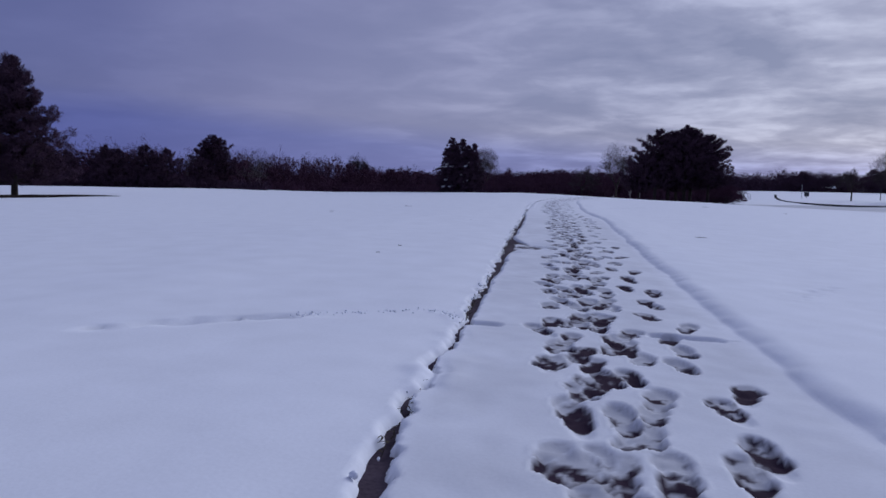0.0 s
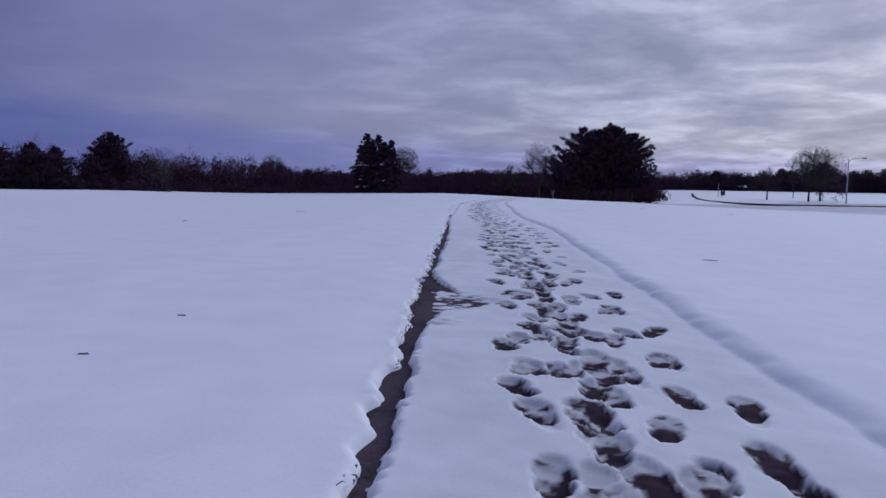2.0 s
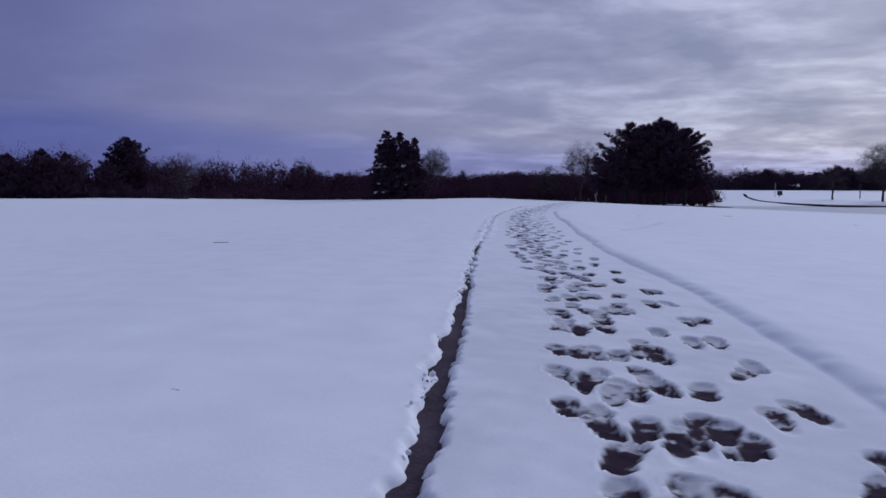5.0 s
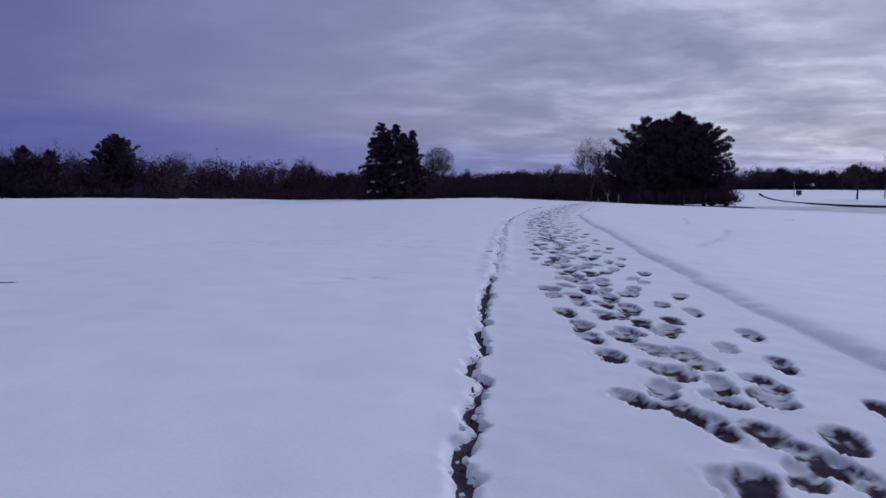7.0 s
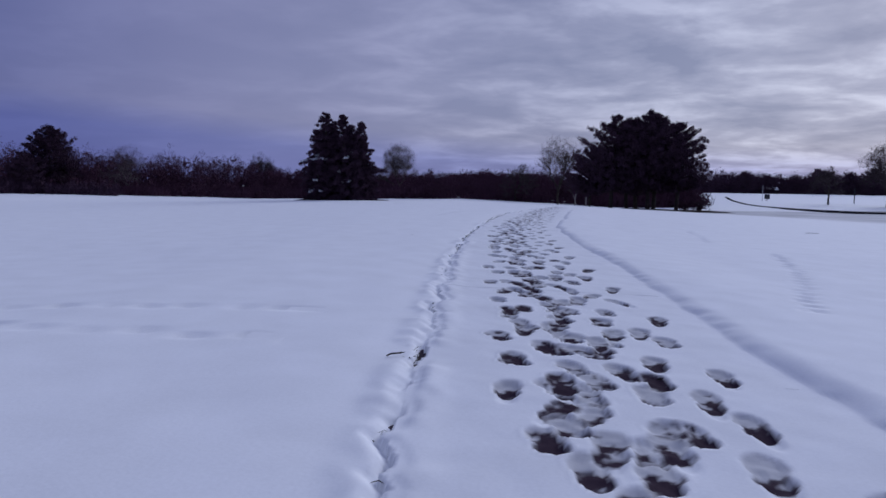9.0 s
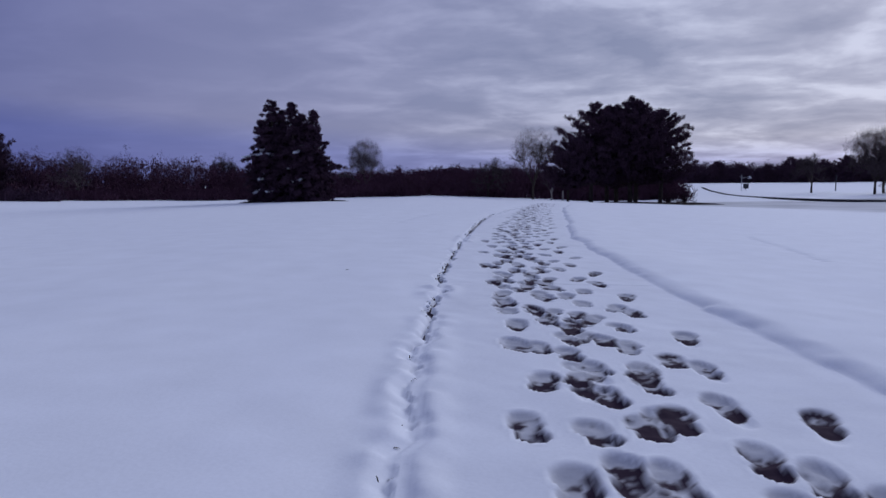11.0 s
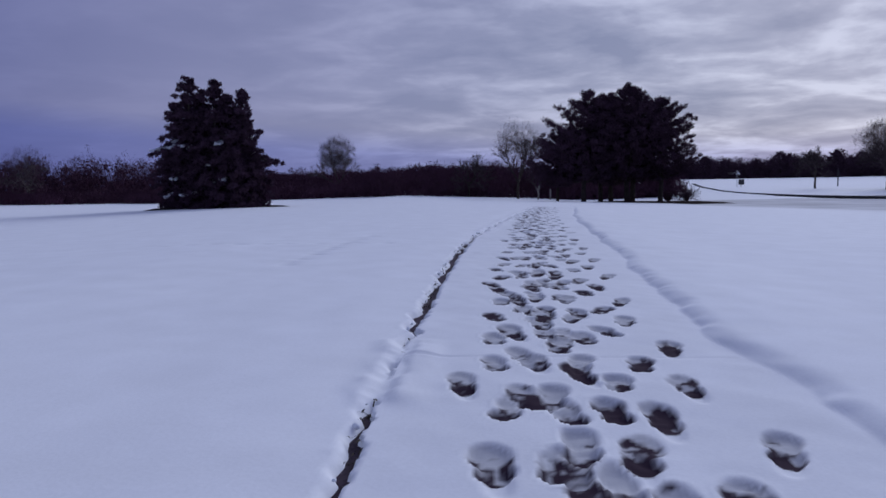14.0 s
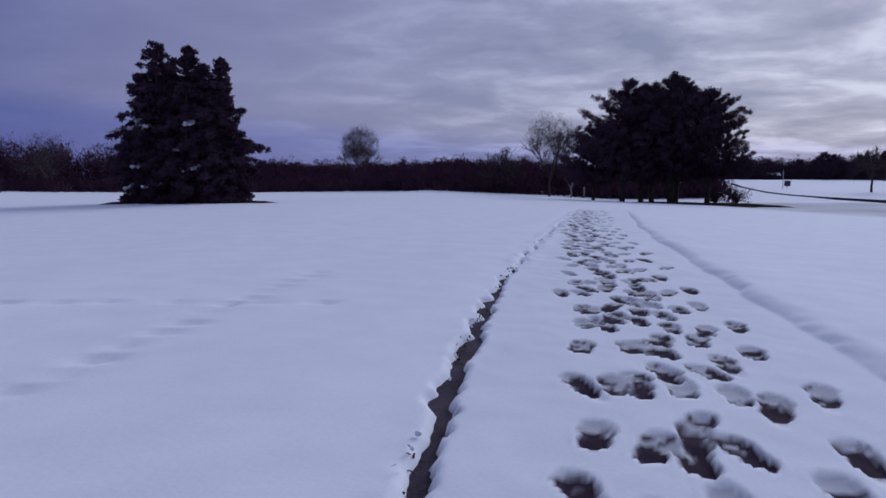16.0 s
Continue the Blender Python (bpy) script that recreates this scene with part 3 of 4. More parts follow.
def pine(name, seed, height, spread, clear, label, group="", top_flat=0.5, lean=(0.0, 0.0), tufts=32, clumps=200, leaf=0.36, cone=False):
    """A pine with a bare lower trunk, rising limbs and rounded tufts of needles."""
    rng = np.random.default_rng(seed)
    e = tagged(new(name), label, "tree", group)
    n = 9
    zs = np.linspace(-0.3, height * 0.93, n)
    stem = np.stack([lean[0] * (zs / height) ** 2 + 0.05 * np.sin(zs), lean[1] * (zs / height) ** 2 + 0.04 * np.cos(zs * 1.3), zs], 1)
    part_np("trunk", tube(stem, 0.026 * height * np.linspace(1, 0.12, n) ** 1.1, 9), BARK, e)
    centres, radii = [], []
    limbs = clumps // 3
    for k in range(limbs):
        f = ((k + rng.random()) / limbs) ** 0.85
        z = clear + (height - clear) * f
        prof = spread * (math.sin(math.pi * min(1, 0.22 + 0.78 * f)) ** top_flat) * (1.0 if f < 0.8 else 1 - 0.3 * (f - 0.8) / 0.2)
        if cone:
            prof = spread * ((1 - f) ** 0.75 * (0.70 + 0.30 * math.sin(f * 38)) + 0.06)
        a, r = k * 2.4 + rng.normal(0, 0.35), prof * rng.uniform(0.62, 1.16)
        ox, oy = np.interp(z, zs, stem[:, 0]), np.interp(z, zs, stem[:, 1])
        tip = np.array([ox + r * math.cos(a), oy + r * math.sin(a), z + 0.04 * r + rng.uniform(-0.15, 0.30)])
        root = np.array([ox * 0.9, oy * 0.9, max(clear * 0.8, z - 0.30 * r)])
        line = bent(root, tip, 5, -0.07 * r, rng)
        part_np("limb", tube(line, 0.011 * height * np.array([0.5, 0.4, 0.28, 0.18, 0.06]), 5), BARK, e)
        m = 8 + int(r * 4.5)
        across = np.array([-math.sin(a), math.cos(a), 0.0])
        for g in np.linspace(0.25, 1.0, m):
            at = np.array([np.interp(g, np.linspace(0, 1, 5), line[:, c]) for c in range(3)])
            fan = 0.42 * r * math.sin(math.pi * min(1.0, 0.15 + 0.66 * g)) * rng.uniform(-1, 1)
            centres.append(at + across * fan + [0, 0, 0.06 + 0.30 * g * rng.random() - 0.10 * abs(fan)])
            radii.append(rng.uniform(0.15, 0.33) * (0.75 + 0.08 * spread))
    part_np("crown", leaves(centres, radii, int(tufts * 1.5), leaf * 0.85, leaf * 0.11, rng, lift=0.7, flat=0.8), NEEDLE, e, "dark tufted needle crown")
    return e


def stand(ob, x, y, turn=0.0, size=1.0):
    ob.matrix_world = Matrix.Translation((x, y, z_at(x, y) - 0.05)) @ Matrix.Rotation(turn, 4, "Z") @ Matrix.Scale(size, 4)
    return ob


def bare_tree(name, seed, height, spread, label, group="", mat=TWIG, depth=5, trunk_mat=None, trunk_r=0.035, twigs=3, thin=0.0, haze=0):
    """A leafless tree: trunk, limbs that fork again and again, fine twigs."""
    rng = np.random.default_rng(seed)
    e = tagged(new(name), label, "tree", group)
    low, high, fine = [], [], []

    def grow(p, d, length, r, level):
        end, r = p + d * length, max(r, thin)
        mid = (p + end) / 2 + rng.normal(0, 0.04 * length, 3)
        (low if level < 2 else high).append(tube([p, mid, end], [r, r * 0.85, r * 0.68], 5 if level < 2 else 3))
        if level >= depth:
            for _ in range(twigs):
                t = d + rng.normal(0, 0.45, 3) + [0, 0, 0.1]
                t /= np.linalg.norm(t)
                fine.append(tube([end - d * length * rng.random() * 0.6, end + t * length * 0.9], [r * 0.5, r * 0.2], 3))
            return
        for _ in range(4 if level < 2 else 3 if level < 3 else 2 + (rng.random() < 0.5)):
            t = d + rng.normal(0, 0.50 * spread, 3) + [0, 0, 0.10]
            t /= np.linalg.norm(t)
            grow(p + (end - p) * rng.uniform(0.7, 1), t, length * rng.uniform(0.62, 0.84), r * 0.58, level + 1)

    grow(np.array([0, 0, -0.2]), np.array([0.02, 0, 1.0]), height * 0.25, trunk_r * height * 0.5, 0)
    if haze:
        c = rng.normal(size=(haze, 3))
        c *= (rng.random(haze) ** 0.4 / np.linalg.norm(c, axis=1))[:, None]
        c = c * [0.30 * height * spread + 0.08 * height, 0.33 * height, 0.29 * height] + [0, 0, 0.64 * height]
        fine.append(leaves(c, np.full(haze, 0.05 * height), 6, 0.15 * height, thin * 0.8, rng, lift=0.8))
    part_np("trunk", join(*low), trunk_mat or BARK, e)
    tagged(part_np("limb", join(*high), mat, e), kind="stuff")
    tagged(part_np("crown", join(*fine), mat, e, "haze of fine bare twigs"), kind="stuff")
    return e


def litter(x, y, rx, ry, seed, label, mound=0.15):
    """A low bed of bare earth and needle litter, ragged at the rim, just proud of the snow."""
    rng = np.random.default_rng(seed)
    n, rings = 60, 5
    a = np.arange(n) * 2 * math.pi / n
    rim = 1 + 0.16 * np.sin(3 * a + seed) + 0.10 * np.sin(7 * a) + rng.normal(0, 0.05, n)
    v = []
    for k in range(rings + 1):
        f = k / rings
        X, Y = x + rx * rim * np.cos(a) * f, y + ry * rim * np.sin(a) * f
        v.append(np.stack([X, Y, land(X, Y) + mound - (mound - 0.03) * f ** 6 + rng.normal(0, 0.01, n)], 1))
    v = np.concatenate(v)
    i, j = np.meshgrid(np.arange(rings), np.arange(n), indexing="ij")
    f = np.stack([i * n + j, i * n + (j + 1) % n, (i + 1) * n + (j + 1) % n, (i + 1) * n + j], -1).reshape(-1, 4)
    tagged(part_np("litter", (v, f), SOIL), label, "bare ground", kind="stuff")


spruce_cluster(-8.25, 65.8)
litter(-8.2, 65.8, 2.6, 0.8, 3, "strip of bare dark soil under the lone conifer")

# the clump of pines beside the path, one tree for each trunk
PINES = "pines clumped beside the path"
for seed, px, py, hgt, spr, clear, ln in ((21, 13.6, 103.5, 9.3, 4.0, 2.2, (-0.9, 0)), (22, 15.7, 106.0, 9.4, 3.4, 2.3, (-0.2, 0.4)), (23, 17.3, 103.0, 10.0, 3.7, 2.5, (0.2, 0)),
                                          (24, 18.5, 105.5, 9.8, 3.6, 2.4, (0.5, 0.2)), (25, 20.4, 103.2, 8.9, 3.3, 2.4, (0.6, 0)), (26, 11.8, 106.5, 6.2, 3.4, 1.7, (-1.2, 0)), (27, 17.0, 107.5, 9.6, 3.7, 2.0, (0, 0))):
    stand(pine("pine", seed, hgt, spr, clear, "tall dark pine with a rounded crown and bare trunk", PINES, lean=ln), px, py, seed * 1.3)
litter(19.6, 99.5, 5.2, 6.0, 5, "brown needle litter free of snow under the pines", 0.20)

# pines over the fields on the far side
stand(pine("pine", 31, 8.3, 4.6, 1.2, "tall dark pine standing on a snow-free patch", "pines on the rise", clumps=360, leaf=0.34, tufts=30, cone=True), -33.9, 42.2)
stand(pine("pine", 36, 9.3, 3.7, 1.5, "tall dark pine standing on a snow-free patch", "pines on the rise", clumps=300, leaf=0.34, cone=True), -40.2, 42.6)
litter(-31.2, 37.6, 6.4, 2.9, 7, "brown needle litter free of snow under a pine")
tall = stand(pine("pine", 32, 9.2, 4.0, 0.2, "broad dark pine rising above a row of evergreens", "evergreens by the field", clumps=330, tufts=26, leaf=0.42, top_flat=0.35), -62.0, 128.0)
row_a = stand(pine("pine", 33, 6.6, 3.2, 0.15, "dark evergreen in a dense row", "evergreens by the field", clumps=125, tufts=16, leaf=0.52), -66, 112)
row_b = stand(pine("pine", 34, 6.2, 3.3, 0.15, "dark evergreen in a dense row", "evergreens by the field", clumps=125, tufts=16, leaf=0.52), -70.5, 108)
rng = np.random.default_rng(8)
for k in range(-3, 17):
    gx, gy = -69 - 3.1 * k, 109 - 2.0 * k + 3 * (k % 2)
    copy_thing((row_a, row_b)[k % 2], Matrix.Translation((gx, gy, z_at(gx, gy))) @ Matrix.Rotation(k * 1.7, 4, "Z") @ Matrix.Scale(rng.uniform(0.74, 0.92), 4))

# bare trees near the clump and beyond
BARE = "leafless trees"
stand(bare_tree("bare_tree", 41, 9.4, 0.75, "leafless grey-brown tree with an airy twiggy crown", BARE, depth=5, twigs=3, thin=0.017, haze=500), 9.9, 121)
stand(bare_tree("bare_tree", 42, 6.8, 1.0, "low leafless tree with a twiggy crown", BARE, depth=6, twigs=3, thin=0.017), 4.6, 127)
stand(bare_tree("bare_tree", 43, 10.2, 0.72, "rounded leafless tree standing above the woods", BARE, depth=5, twigs=3, thin=0.026, haze=700), -15.0, 159)
stand(bare_tree("bare_tree", 44, 5.2, 0.6, "slender pale-barked leafless tree at the wood's edge", BARE, trunk_mat=BIRCH), 11.8, 119)
stand(bare_tree("bare_tree", 45, 8.4, 1.1, "leafless tree with a spreading crown beside the road", BARE, depth=6, twigs=3, trunk_r=0.04, thin=0.026, haze=520), 49.5, 117)
stand(bare_tree("bare_tree", 46, 8.8, 1.1, "leafless tree with a spreading crown beside the road", BARE, depth=6, twigs=3, trunk_r=0.04, thin=0.026, haze=520), 53.5, 122)
stand(bare_tree("bare_tree", 47, 7.6, 0.9, "leafless tree with a spreading crown beside the road", BARE, depth=6, twigs=3, trunk_r=0.04, thin=0.019), 48.5, 130)
stand(bare_tree("bare_tree", 48, 13.5, 0.7, "tall leafless tree rising above the distant woods", BARE, thin=0.06, haze=160), -74, 272)
stand(bare_tree("bare_tree", 49, 10.5, 1.0, "leafless tree with a broad crown over the distant woods", BARE, depth=6, twigs=3, thin=0.018, haze=260), -70, 168)
stand(bare_tree("bare_tree", 50, 10.0, 1.0, "leafless tree with a broad crown over the distant woods", BARE, depth=6, twigs=3, thin=0.018, haze=260), -84, 165)


def woods(name, x0, x1, y_of, deep, height, count, seed, label, wide_by=1.0, mat=WOOD_FAR, fade=lambda q: 1.0):
    """Far woods: trunks, upright twig sprays and scrub, too many to count."""
    rng = np.random.default_rng(seed)
    x = rng.uniform(x0, x1, count)
    y = np.array([y_of(q) for q in x]) + rng.uniform(0, deep, count)
    z = land(x, y)
    hh = height * (0.76 + 0.16 * value_noise(x * 0.09, y * 0 + seed, seed) + rng.uniform(-0.10, 0.16, count) + 0.22 * (rng.random(count) < 0.06))
    hh *= fade(x)
    pieces = []
    for i in range(count):
        b = np.array([x[i], y[i], z[i] - 0.2])
        pieces.append(tube([b, b + [rng.normal(0, 0.2), 0, hh[i] * 0.8]], [0.10, 0.03], 3))
    sticks = 130
    c = np.repeat(np.stack([x, y, z], 1), sticks, 0)
    H = np.repeat(hh, sticks)
    n = len(c)
    f = rng.random(n) ** 0.8
    wide = 1.5 * np.sin(math.pi * np.clip(0.12 + 0.88 * f, 0, 1)) ** 0.7 * wide_by + 0.2
    p = c + np.stack([rng.normal(0, 0.6, n) * wide, rng.normal(0, 0.5, n) * wide, f * H], 1)
    d = np.stack([rng.normal(0, 0.35, n), rng.normal(0, 0.2, n), np.ones(n)], 1) * (rng.uniform(0.5, 1.3, n) * (1.15 - f * 0.85))[:, None]
    w = np.stack([np.ones(n), rng.normal(0, 0.4, n), np.zeros(n)], 1) * (rng.uniform(0.02, 0.055, n) * wide_by * (1.3 - 0.8 * f))[:, None]
    tw = np.stack([p - w, p + w, p + d + w * 0.25, p + d - w * 0.25], 1).reshape(-1, 3)
    pieces.append((tw, np.arange(4 * n).reshape(-1, 4)))
    m = count * 9
    k = rng.integers(0, count, m)
    sx = np.where(np.arange(m) % 2 == 0, rng.uniform(x0, x1, m), x[k] + rng.normal(0, 1.2, m))
    sy = np.where(np.arange(m) % 2 == 0, np.array([y_of(q) for q in sx]) + rng.uniform(0, deep, m), y[k])
    sc = np.stack([sx, sy, land(sx, sy) + rng.random(m) ** 1.2 * hh[k] * np.where(np.arange(m) % 2 == 0, 0.55, 0.85)], 1)
    pieces.append(leaves(sc, np.full(m, 0.65 * wide_by), 20, 0.48 * wide_by, 0.18 * wide_by, rng, lift=0.6))
    tagged(part_np(name, join(*pieces), mat), label, "woods", kind="stuff")


woods("woods", -150, 25, lambda q: np.interp(q, [-150, -115, -60, 0], [175, 185, 275, 285]), 30, 8.0, 640, 61, "distant belt of leafless brown woods along the snowfield", wide_by=1.9, fade=lambda q: 1 + 0.55 * smooth01((-50 - q) / 50))
woods("woods", -64, 15, lambda q: np.interp(q, [-64, -40, 8, 15], [114, 134, 126, 127.4]), 13, 4.6, 250, 62, "leafless thicket and scrub behind the clump of pines", fade=lambda q: 0.32 + 0.68 * smooth01((q + 16) / 14))
woods("woods", 15, 29, lambda q: 124, 6, 3.2, 60, 65, "low brown scrub behind the clump of pines")
woods("woods", -112, -50, lambda q: 113 + 0.6 * (q + 62), 5, 3.3, 150, 66, "dense dark evergreen scrub under the row of pines", mat=NEEDLE, fade=lambda q: 0.25 + 0.75 * smooth01((-54 - q) / 14))
woods("woods", 8, 230, lambda q: 232 + 0.02 * q, 16, 6.4, 760, 63, "distant belt of dark woods beyond the road", mat=NEEDLE, wide_by=1.5)
woods("woods", -260, -140, lambda q: 150 - 0.5 * (abs(q) - 140), 25, 8.5, 110, 64, "distant belt of leafless brown woods along the snowfield")

# evergreens standing in front of the far woods across the road
far_pine = stand(pine("pine", 35, 5.9, 2.9, 0.3, "far dark evergreen across the road", "evergreens across the road", clumps=150, tufts=14, leaf=0.5, top_flat=0.35), 92, 224)
for k, (gx, gy, s) in enumerate(((97, 222, 0.95), (104, 224, 1.0), (84, 226, 0.8), (112, 221, 1.05), (120, 224, 0.9), (128, 222, 1.0), (78, 228, 0.75), (72, 229, 0.95), (136, 223, 0.95), (145, 221, 1.0), (88, 221, 1.05), (101, 219, 1.1), (108, 220, 1.0), (116, 219, 1.1), (124, 220, 1.1), (132, 219, 1.0))):
    copy_thing(far_pine, Matrix.Translation((gx, gy, z_at(gx, gy))) @ Matrix.Rotation(k * 2.1, 4, "Z") @ Matrix.Scale(s, 4))


def shrub(x, y, seed, r, h):
    rng = np.random.default_rng(seed)
    e = thing("shrub", x, y, "low leafless brown shrub at the edge of the pines", "shrub")
    stems = []
    for _ in range(60):
        a, q = rng.uniform(0, 2 * math.pi), rng.uniform(0.2, 1)
        stems.append(tube(bent((0, 0, 0), (r * q * math.cos(a), r * q * math.sin(a), h * rng.uniform(0.5, 1)), 4, 0.1, rng), [0.02, 0.014, 0.01, 0.003], 3))
    part_np("stem", join(*stems), TWIG, e)
    c = rng.normal(0, 0.4, (60, 3)) * [r, r, h * 0.6] + [0, 0, h * 0.5]
    part_np("crown", leaves(c, np.full(60, 0.35), 14, 0.16, 0.07, rng), WOOD_FAR, e, "tangle of dead leaves")


shrub(23.2, 104.5, 71, 1.3, 1.4)
shrub(22.2, 106.5, 72, 1.2, 1.2)


# ---- road and street furniture ----
def road():
    ys = np.linspace(0, 1, 80)
    kx, ky = [130, 72, 51, 42, 37, 36.5, 37.5, 40, 44, 49], [66, 75, 81, 87, 97, 112, 126, 140, 156, 174]
    t = np.linspace(0, 1, len(kx))
    x, y = np.interp(ys, t, kx), np.interp(ys, t, ky)
    for _ in range(6):
        x[1:-1], y[1:-1] = (x[:-2] + x[1:-1] + x[2:]) / 3, (y[:-2] + y[1:-1] + y[2:]) / 3
    d = np.stack([np.gradient(x), np.gradient(y)], 1)
    d /= np.linalg.norm(d, axis=1)[:, None]
    nrm = np.stack([-d[:, 1], d[:, 0]], 1)
    rows = []
    half = 1.4 - 1.15 * smooth01((y - 94) / 34)
    for off, lift in ((-1.0, 0.05), (-0.92, 0.14), (0, 0.16), (0.92, 0.14), (1.0, 0.05)):
        X, Y = x + nrm[:, 0] * off * half, y + nrm[:, 1] * off * half
        rows.append(np.stack([X, Y, land(X, Y) + lift], 1))
    v = np.stack(rows, 1).reshape(-1, 3)
    i, j = np.meshgrid(np.arange(79), np.arange(4), indexing="ij")
    q = (i * 5 + j).ravel()
    tagged(part_np("road", (v, np.stack([q, q + 5, q + 6, q + 1], 1)), ROAD), "wet dark asphalt road cleared of snow", "road", kind="structure")


road()


def street_lamp(x, y, h):
    e = thing("street_lamp", x, y, "grey steel street lamp with a long curved arm", "street lamp")
    part_np("pole", tube([(0, 0, 0), (0, 0, h * 0.5), (0, 0, h)], [0.09, 0.075, 0.055], 12), STEEL, e, smooth=True)
    part_np("base_plate", tube([(0, 0, 0), (0, 0, 0.06), (0, 0, 0.061)], [0.2, 0.2, 0.0], 12), STEEL, e)
    arm = [(0, 0, h - 0.35), (0.4, 0, h - 0.08), (1.0, 0, h + 0.05), (1.7, 0, h + 0.08)]
    part_np("arm", tube(arm, [0.04, 0.036, 0.032, 0.03], 8), STEEL, e, smooth=True)
    bm = bmesh.new()
    bmesh.ops.create_cube(bm, size=1, matrix=Matrix.Translation((1.95, 0, h + 0.08)) @ Matrix.Diagonal((0.6, 0.24, 0.11, 1)))
    bmesh.ops.bevel(bm, geom=bm.edges[:], offset=0.04, segments=2, affect="EDGES")
    head = part("lamp_head", bm, STEEL, e)
    bm = bmesh.new()
    bmesh.ops.create_cube(bm, size=1, matrix=Matrix.Translation((1.98, 0, h + 0.015)) @ Matrix.Diagonal((0.4, 0.17, 0.05, 1)))
    bmesh.ops.bevel(bm, geom=bm.edges[:], offset=0.015, segments=2, affect="EDGES")
    part("lamp_cover", bm, GLASS_COVER, head)


street_lamp(47.8, 102.4, 5.75)


def post(x, y, h, r, label, name="post", cap=0.0, mat=DARK_METAL, category="post"):
    e = thing(name, x, y, label, category)
    part_np("shaft", tube([(0, 0, -0.1), (0, 0, h), (0, 0, h + 0.01)], [r, r, 0.002], 8), mat, e)
    if cap:
        bm = bmesh.new()
        bmesh.ops.create_cube(bm, size=1, matrix=Matrix.Translation((0, -r - 0.03, h - cap * 0.4)) @ Matrix.Diagonal((cap, 0.05, cap * 0.9, 1)))
        bmesh.ops.bevel(bm, geom=bm.edges[:], offset=0.015, segments=1, affect="EDGES")
        part("sign_panel", bm, mat, e)
    return e


post(57, 140, 2.3, 0.08, "dark wooden post standing in the snow beside the road")
post(47, 150, 2.6, 0.05, "thin grey pole beside the road", mat=STEEL)
post(48.5, 152, 1.1, 0.06, "small dark sign on a post in the snow", "sign", 0.9, category="sign")
post(13.6, 121.5, 1.2, 0.09, "short pale wooden post beside the path", mat=BIRCH)
post(62, 112, 1.2, 0.06, "small dark sign on a post in the snow", "sign", 0.9, category="sign")


def far_house(x, y, wide, deep, high):
    """A low house among the far trees, its roof white with snow."""
    e = thing("house", x, y, "low dark house with a snow-covered roof among far trees", "house")
    bm = bmesh.new()
    bmesh.ops.create_cube(bm, size=1, matrix=Matrix.Translation((0, 0, high / 2)) @ Matrix.Diagonal((wide, deep, high, 1)))
    part("wall", bm, SOIL, e)
    v = np.array([(sx * wide * 0.56, sy * deep * 0.6, high + lift) for lift in (0, 0.18) for sx in (-1, 1) for sy in (-1, 1)] + [(sx * wide * 0.56, 0, high + deep * 0.34 + lift) for lift in (0, 0.18) for sx in (-1, 1)])
    f = [(0, 2, 9, 8), (1, 8, 9, 3), (4, 10, 11, 6), (5, 7, 11, 10), (0, 4, 6, 2), (1, 3, 7, 5), (0, 8, 10, 4), (1, 5, 10, 8), (2, 6, 11, 9), (3, 9, 11, 7)]
    part_np("roof", (v, f), CLEAN_SNOW, e, "roof white with snow")
    for wx in (-0.3, 0.05, 0.32):
        bm = bmesh.new()
        bmesh.ops.create_cube(bm, size=1, matrix=Matrix.Translation((wx * wide, -deep / 2 - 0.02, high * 0.55)) @ Matrix.Diagonal((wide * 0.12, 0.06, high * 0.35, 1)))
        part("window", bm, DARK_METAL, e)


far_house(79.5, 229.5, 2.6, 1.7, 1.1)


# ---- small things along the way ----
def edge_grass():
    """Stiff winter grass that leans out of the broken snow edge."""
    rng = np.random.default_rng(91)
    n = 2600
    y = rng.uniform(1.2, 56, n)
    keep = (GAP(y) > -0.03) | (rng.random(n) < 0.22)
    keep &= value_noise(y * 2.3, y * 0, 92) > -0.35
    y = y[keep]
    n = len(y)
    x = LEFT(y) - np.abs(rng.normal(0.0, 0.025, n)) - 0.005
    base = np.stack([x, y, land(x, y) + rng.uniform(-0.01, 0.05, n)], 1)
    out = np.stack([rng.normal(0.25, 0.7, n), rng.normal(0, 0.7, n), rng.uniform(0.0, 0.7, n)], 1)
    out /= np.linalg.norm(out, axis=1)[:, None]
    ln = rng.uniform(0.015, 0.055, n)[:, None]
    side = np.cross(out, [0, 0, 1.0])
    side /= np.linalg.norm(side, axis=1)[:, None] + 1e-6
    side *= rng.uniform(0.002, 0.006, n)[:, None]
    mid, tip = base + out * ln * 0.6, base + out * ln + np.array([0, 0, -0.3]) * ln
    v = np.stack([base - side, base + side, mid + side * 0.8, mid - side * 0.8, mid - side * 0.8, mid + side * 0.8, tip + side * 0.2, tip - side * 0.2], 1).reshape(-1, 3)
    tagged(part_np("grass", (v, np.arange(len(v)).reshape(-1, 4)), GRASS), "stiff brown winter grass poking from the snow edge", "grass", kind="stuff")


edge_grass()


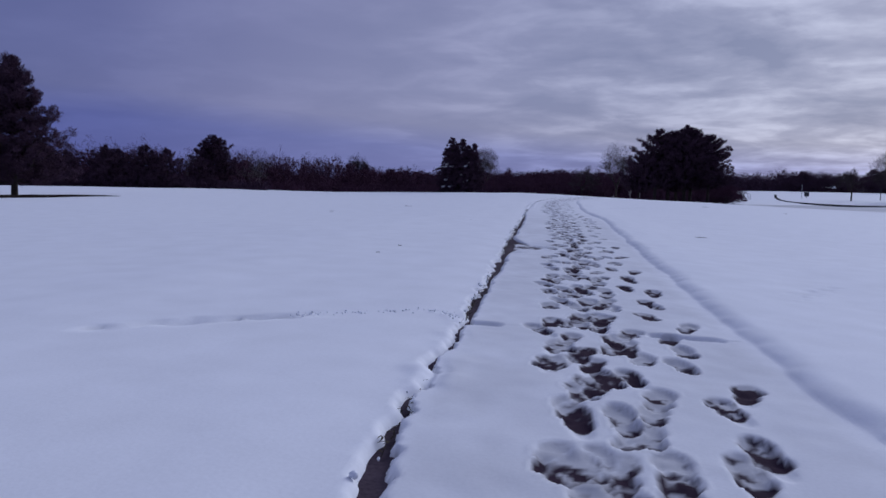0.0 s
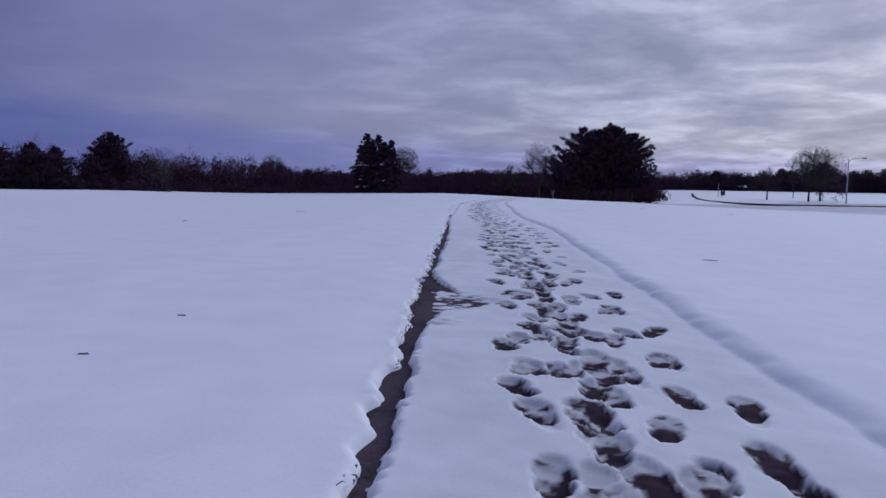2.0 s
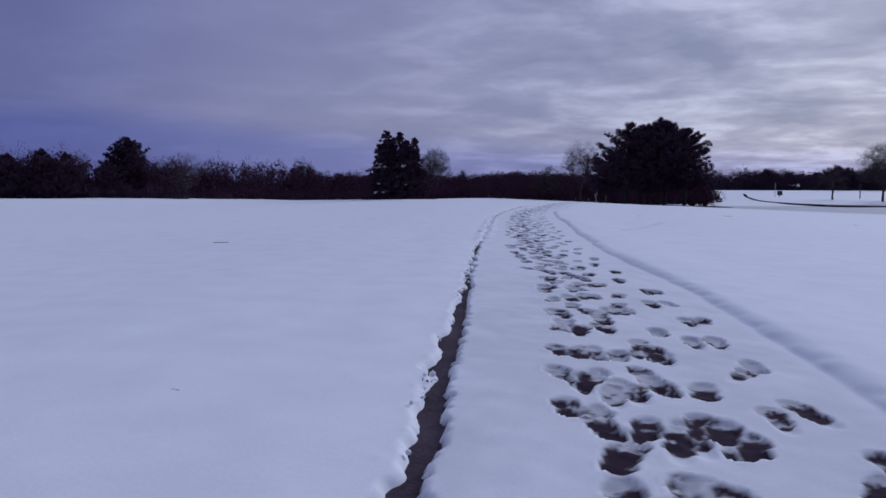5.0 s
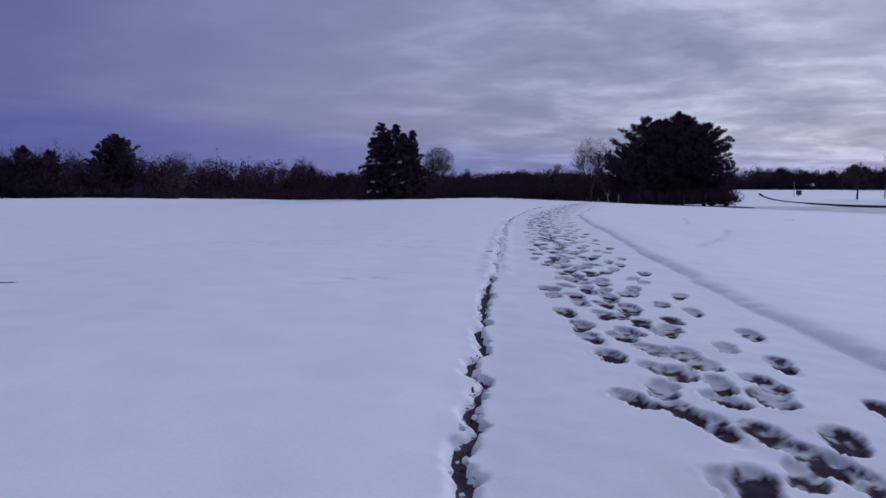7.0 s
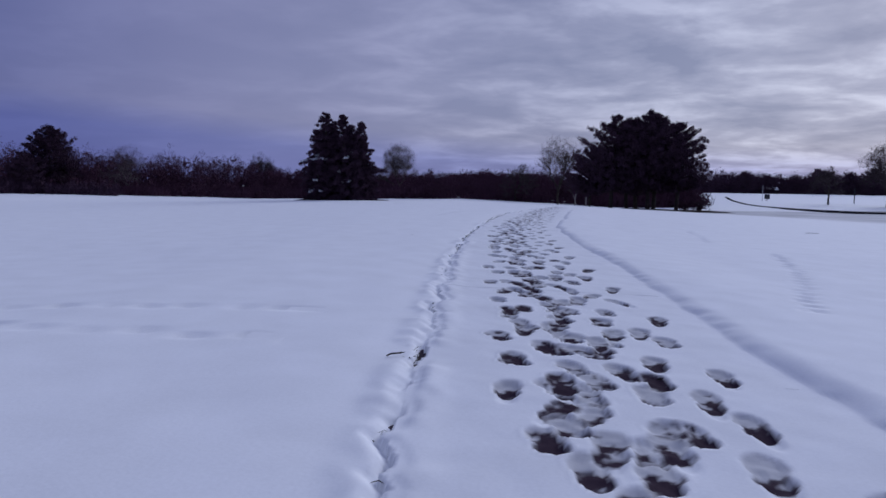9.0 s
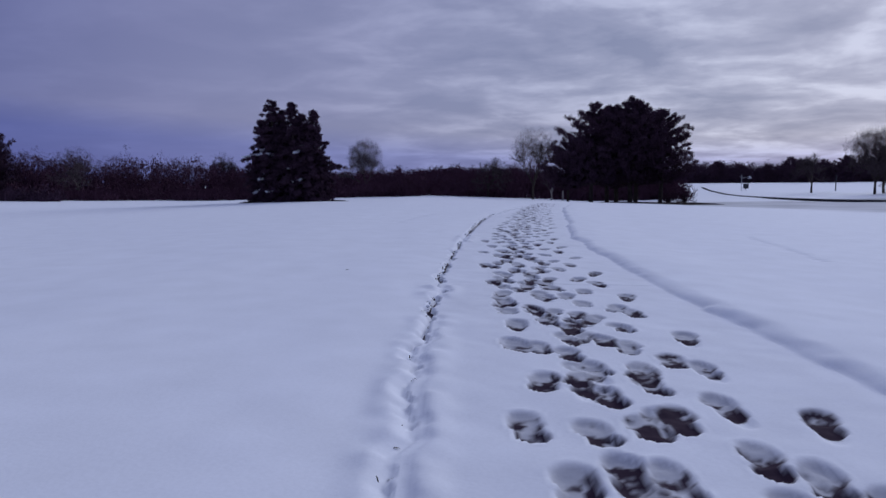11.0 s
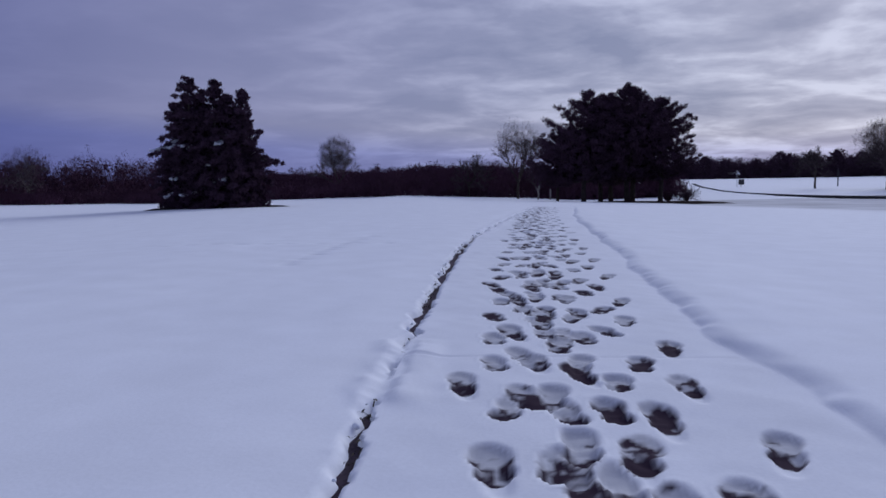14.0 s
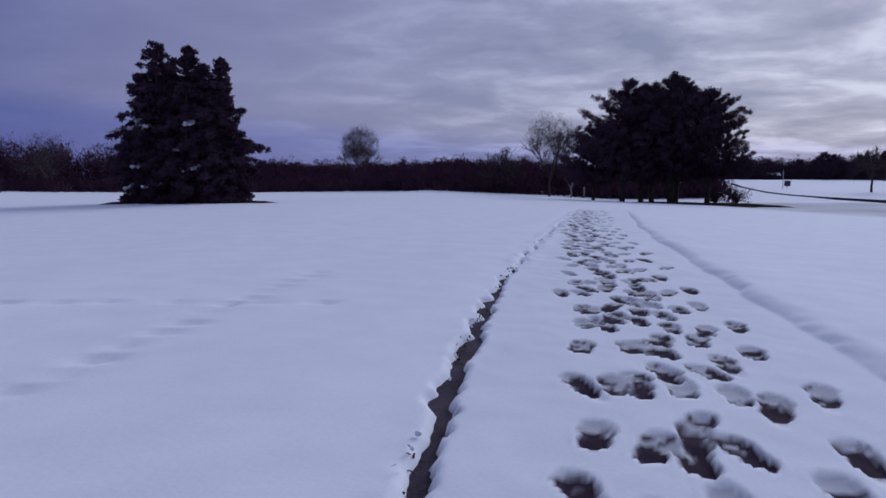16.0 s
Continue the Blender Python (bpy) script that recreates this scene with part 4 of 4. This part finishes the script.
def edge_clots():
    """Crumbs and clots of snow along the broken edge."""
    rng = np.random.default_rng(95)
    ico = bmesh.new()
    bmesh.ops.create_icosphere(ico, subdivisions=1, radius=1)
    bv = np.array([q.co[:] for q in ico.verts])
    bf = np.array([[q.index for q in f.verts] for f in ico.faces])
    ico.free()
    pieces = []
    for y in rng.uniform(1.4, 52, 200):
        g = float(GAP(y))
        if g < -0.032 or value_noise(np.array(y * 2.7), np.array(0.0), 96) < -0.2:
            continue
        x = float(LEFT(y)) + rng.normal(-0.035, 0.018)
        r = rng.uniform(0.005, 0.016)
        pieces.append((bv * r * rng.uniform(0.7, 1.3, 3) * (1 + rng.normal(0, 0.12, (len(bv), 1))) + [x, y, float(land(x, y)) + rng.uniform(0.035, 0.065)], bf))
    for k in rng.uniform(0, 5, 110):
        x = np.interp(k, range(6), [-1.61, -1.42, -1.14, -0.82, -0.69, -0.59]) + rng.normal(0, 0.012)
        y = np.interp(k, range(6), [4.34, 4.49, 4.65, 4.85, 4.77, 4.68]) + rng.normal(0, 0.035)
        r = rng.uniform(0.003, 0.007)
        pieces.append((bv * r * rng.uniform(0.7, 1.3, 3) * (1 + rng.normal(0, 0.12, (len(bv), 1))) + [x, y, float(land(x, y)) + 0.060], bf))
    tagged(part_np("snow_clots", join(*pieces), CLEAN_SNOW, smooth=True), "small white clots of snow on grass along the path", "snow", kind="stuff")


edge_clots()


def twig(x, y, length, turn, seed, lift=0.062):
    rng = np.random.default_rng(seed)
    z = float(land(x, y)) + lift
    e = new("twig")
    e.matrix_world = Matrix.Translation((x, y, z)) @ Matrix.Rotation(turn, 4, "Z")
    tagged(e, "thin dark fallen twig lying on the snow", "twig", "twigs on the snow")
    p = np.array([(-length / 2, 0, 0.0), (-length / 6, 0.06 * length, 0.001), (length / 5, -0.05 * length, 0.002), (length / 2, 0.04 * length, 0.0)])
    p[1:3] += rng.normal(0, 0.003, (2, 3)) * [1, 1, 0.3]
    part_np("stem", tube(p, [0.004, 0.005, 0.004, 0.002], 5), BARK, e)
    part_np("side_shoot", tube([p[2], p[2] + [length * 0.12, length * 0.10, 0.003]], [0.004, 0.002], 4), BARK, e)


TWIGS = ((-0.72, 29.13, 0.12, 0.1), (-0.69, 28.11, 0.11, -0.1), (0.82, 29.38, 0.10, 0.0), (0.36, 28.13, 0.09, 0.0), (0.92, 28.06, 0.11, 0.1), (-0.97, 28.25, 0.12, 0.8),
         (2.87, 14.9, 0.22, -0.3), (2.02, 13.8, 0.10, 0.2), (-4.9, 24.7, 0.25, 0.2), (-6.1, 19.8, 0.14, 0.9), (-2.02, 8.36, 0.05, 0.3), (-1.97, 9.37, 0.05, 0.1),
         (-1.84, 16.5, 0.07, -0.4), (-1.68, 37.1, 0.06, 1.3), (1.75, 38.2, 0.12, 0.1), (12.3, 41.8, 0.3, 0.1), (9.0, 46.0, 0.4, 0.0))
for k, (tx, ty, ln, tn) in enumerate(TWIGS):
    twig(tx, ty, ln, tn, 200 + k, 0.034 if -0.9 < tx < 1.3 else 0.061)
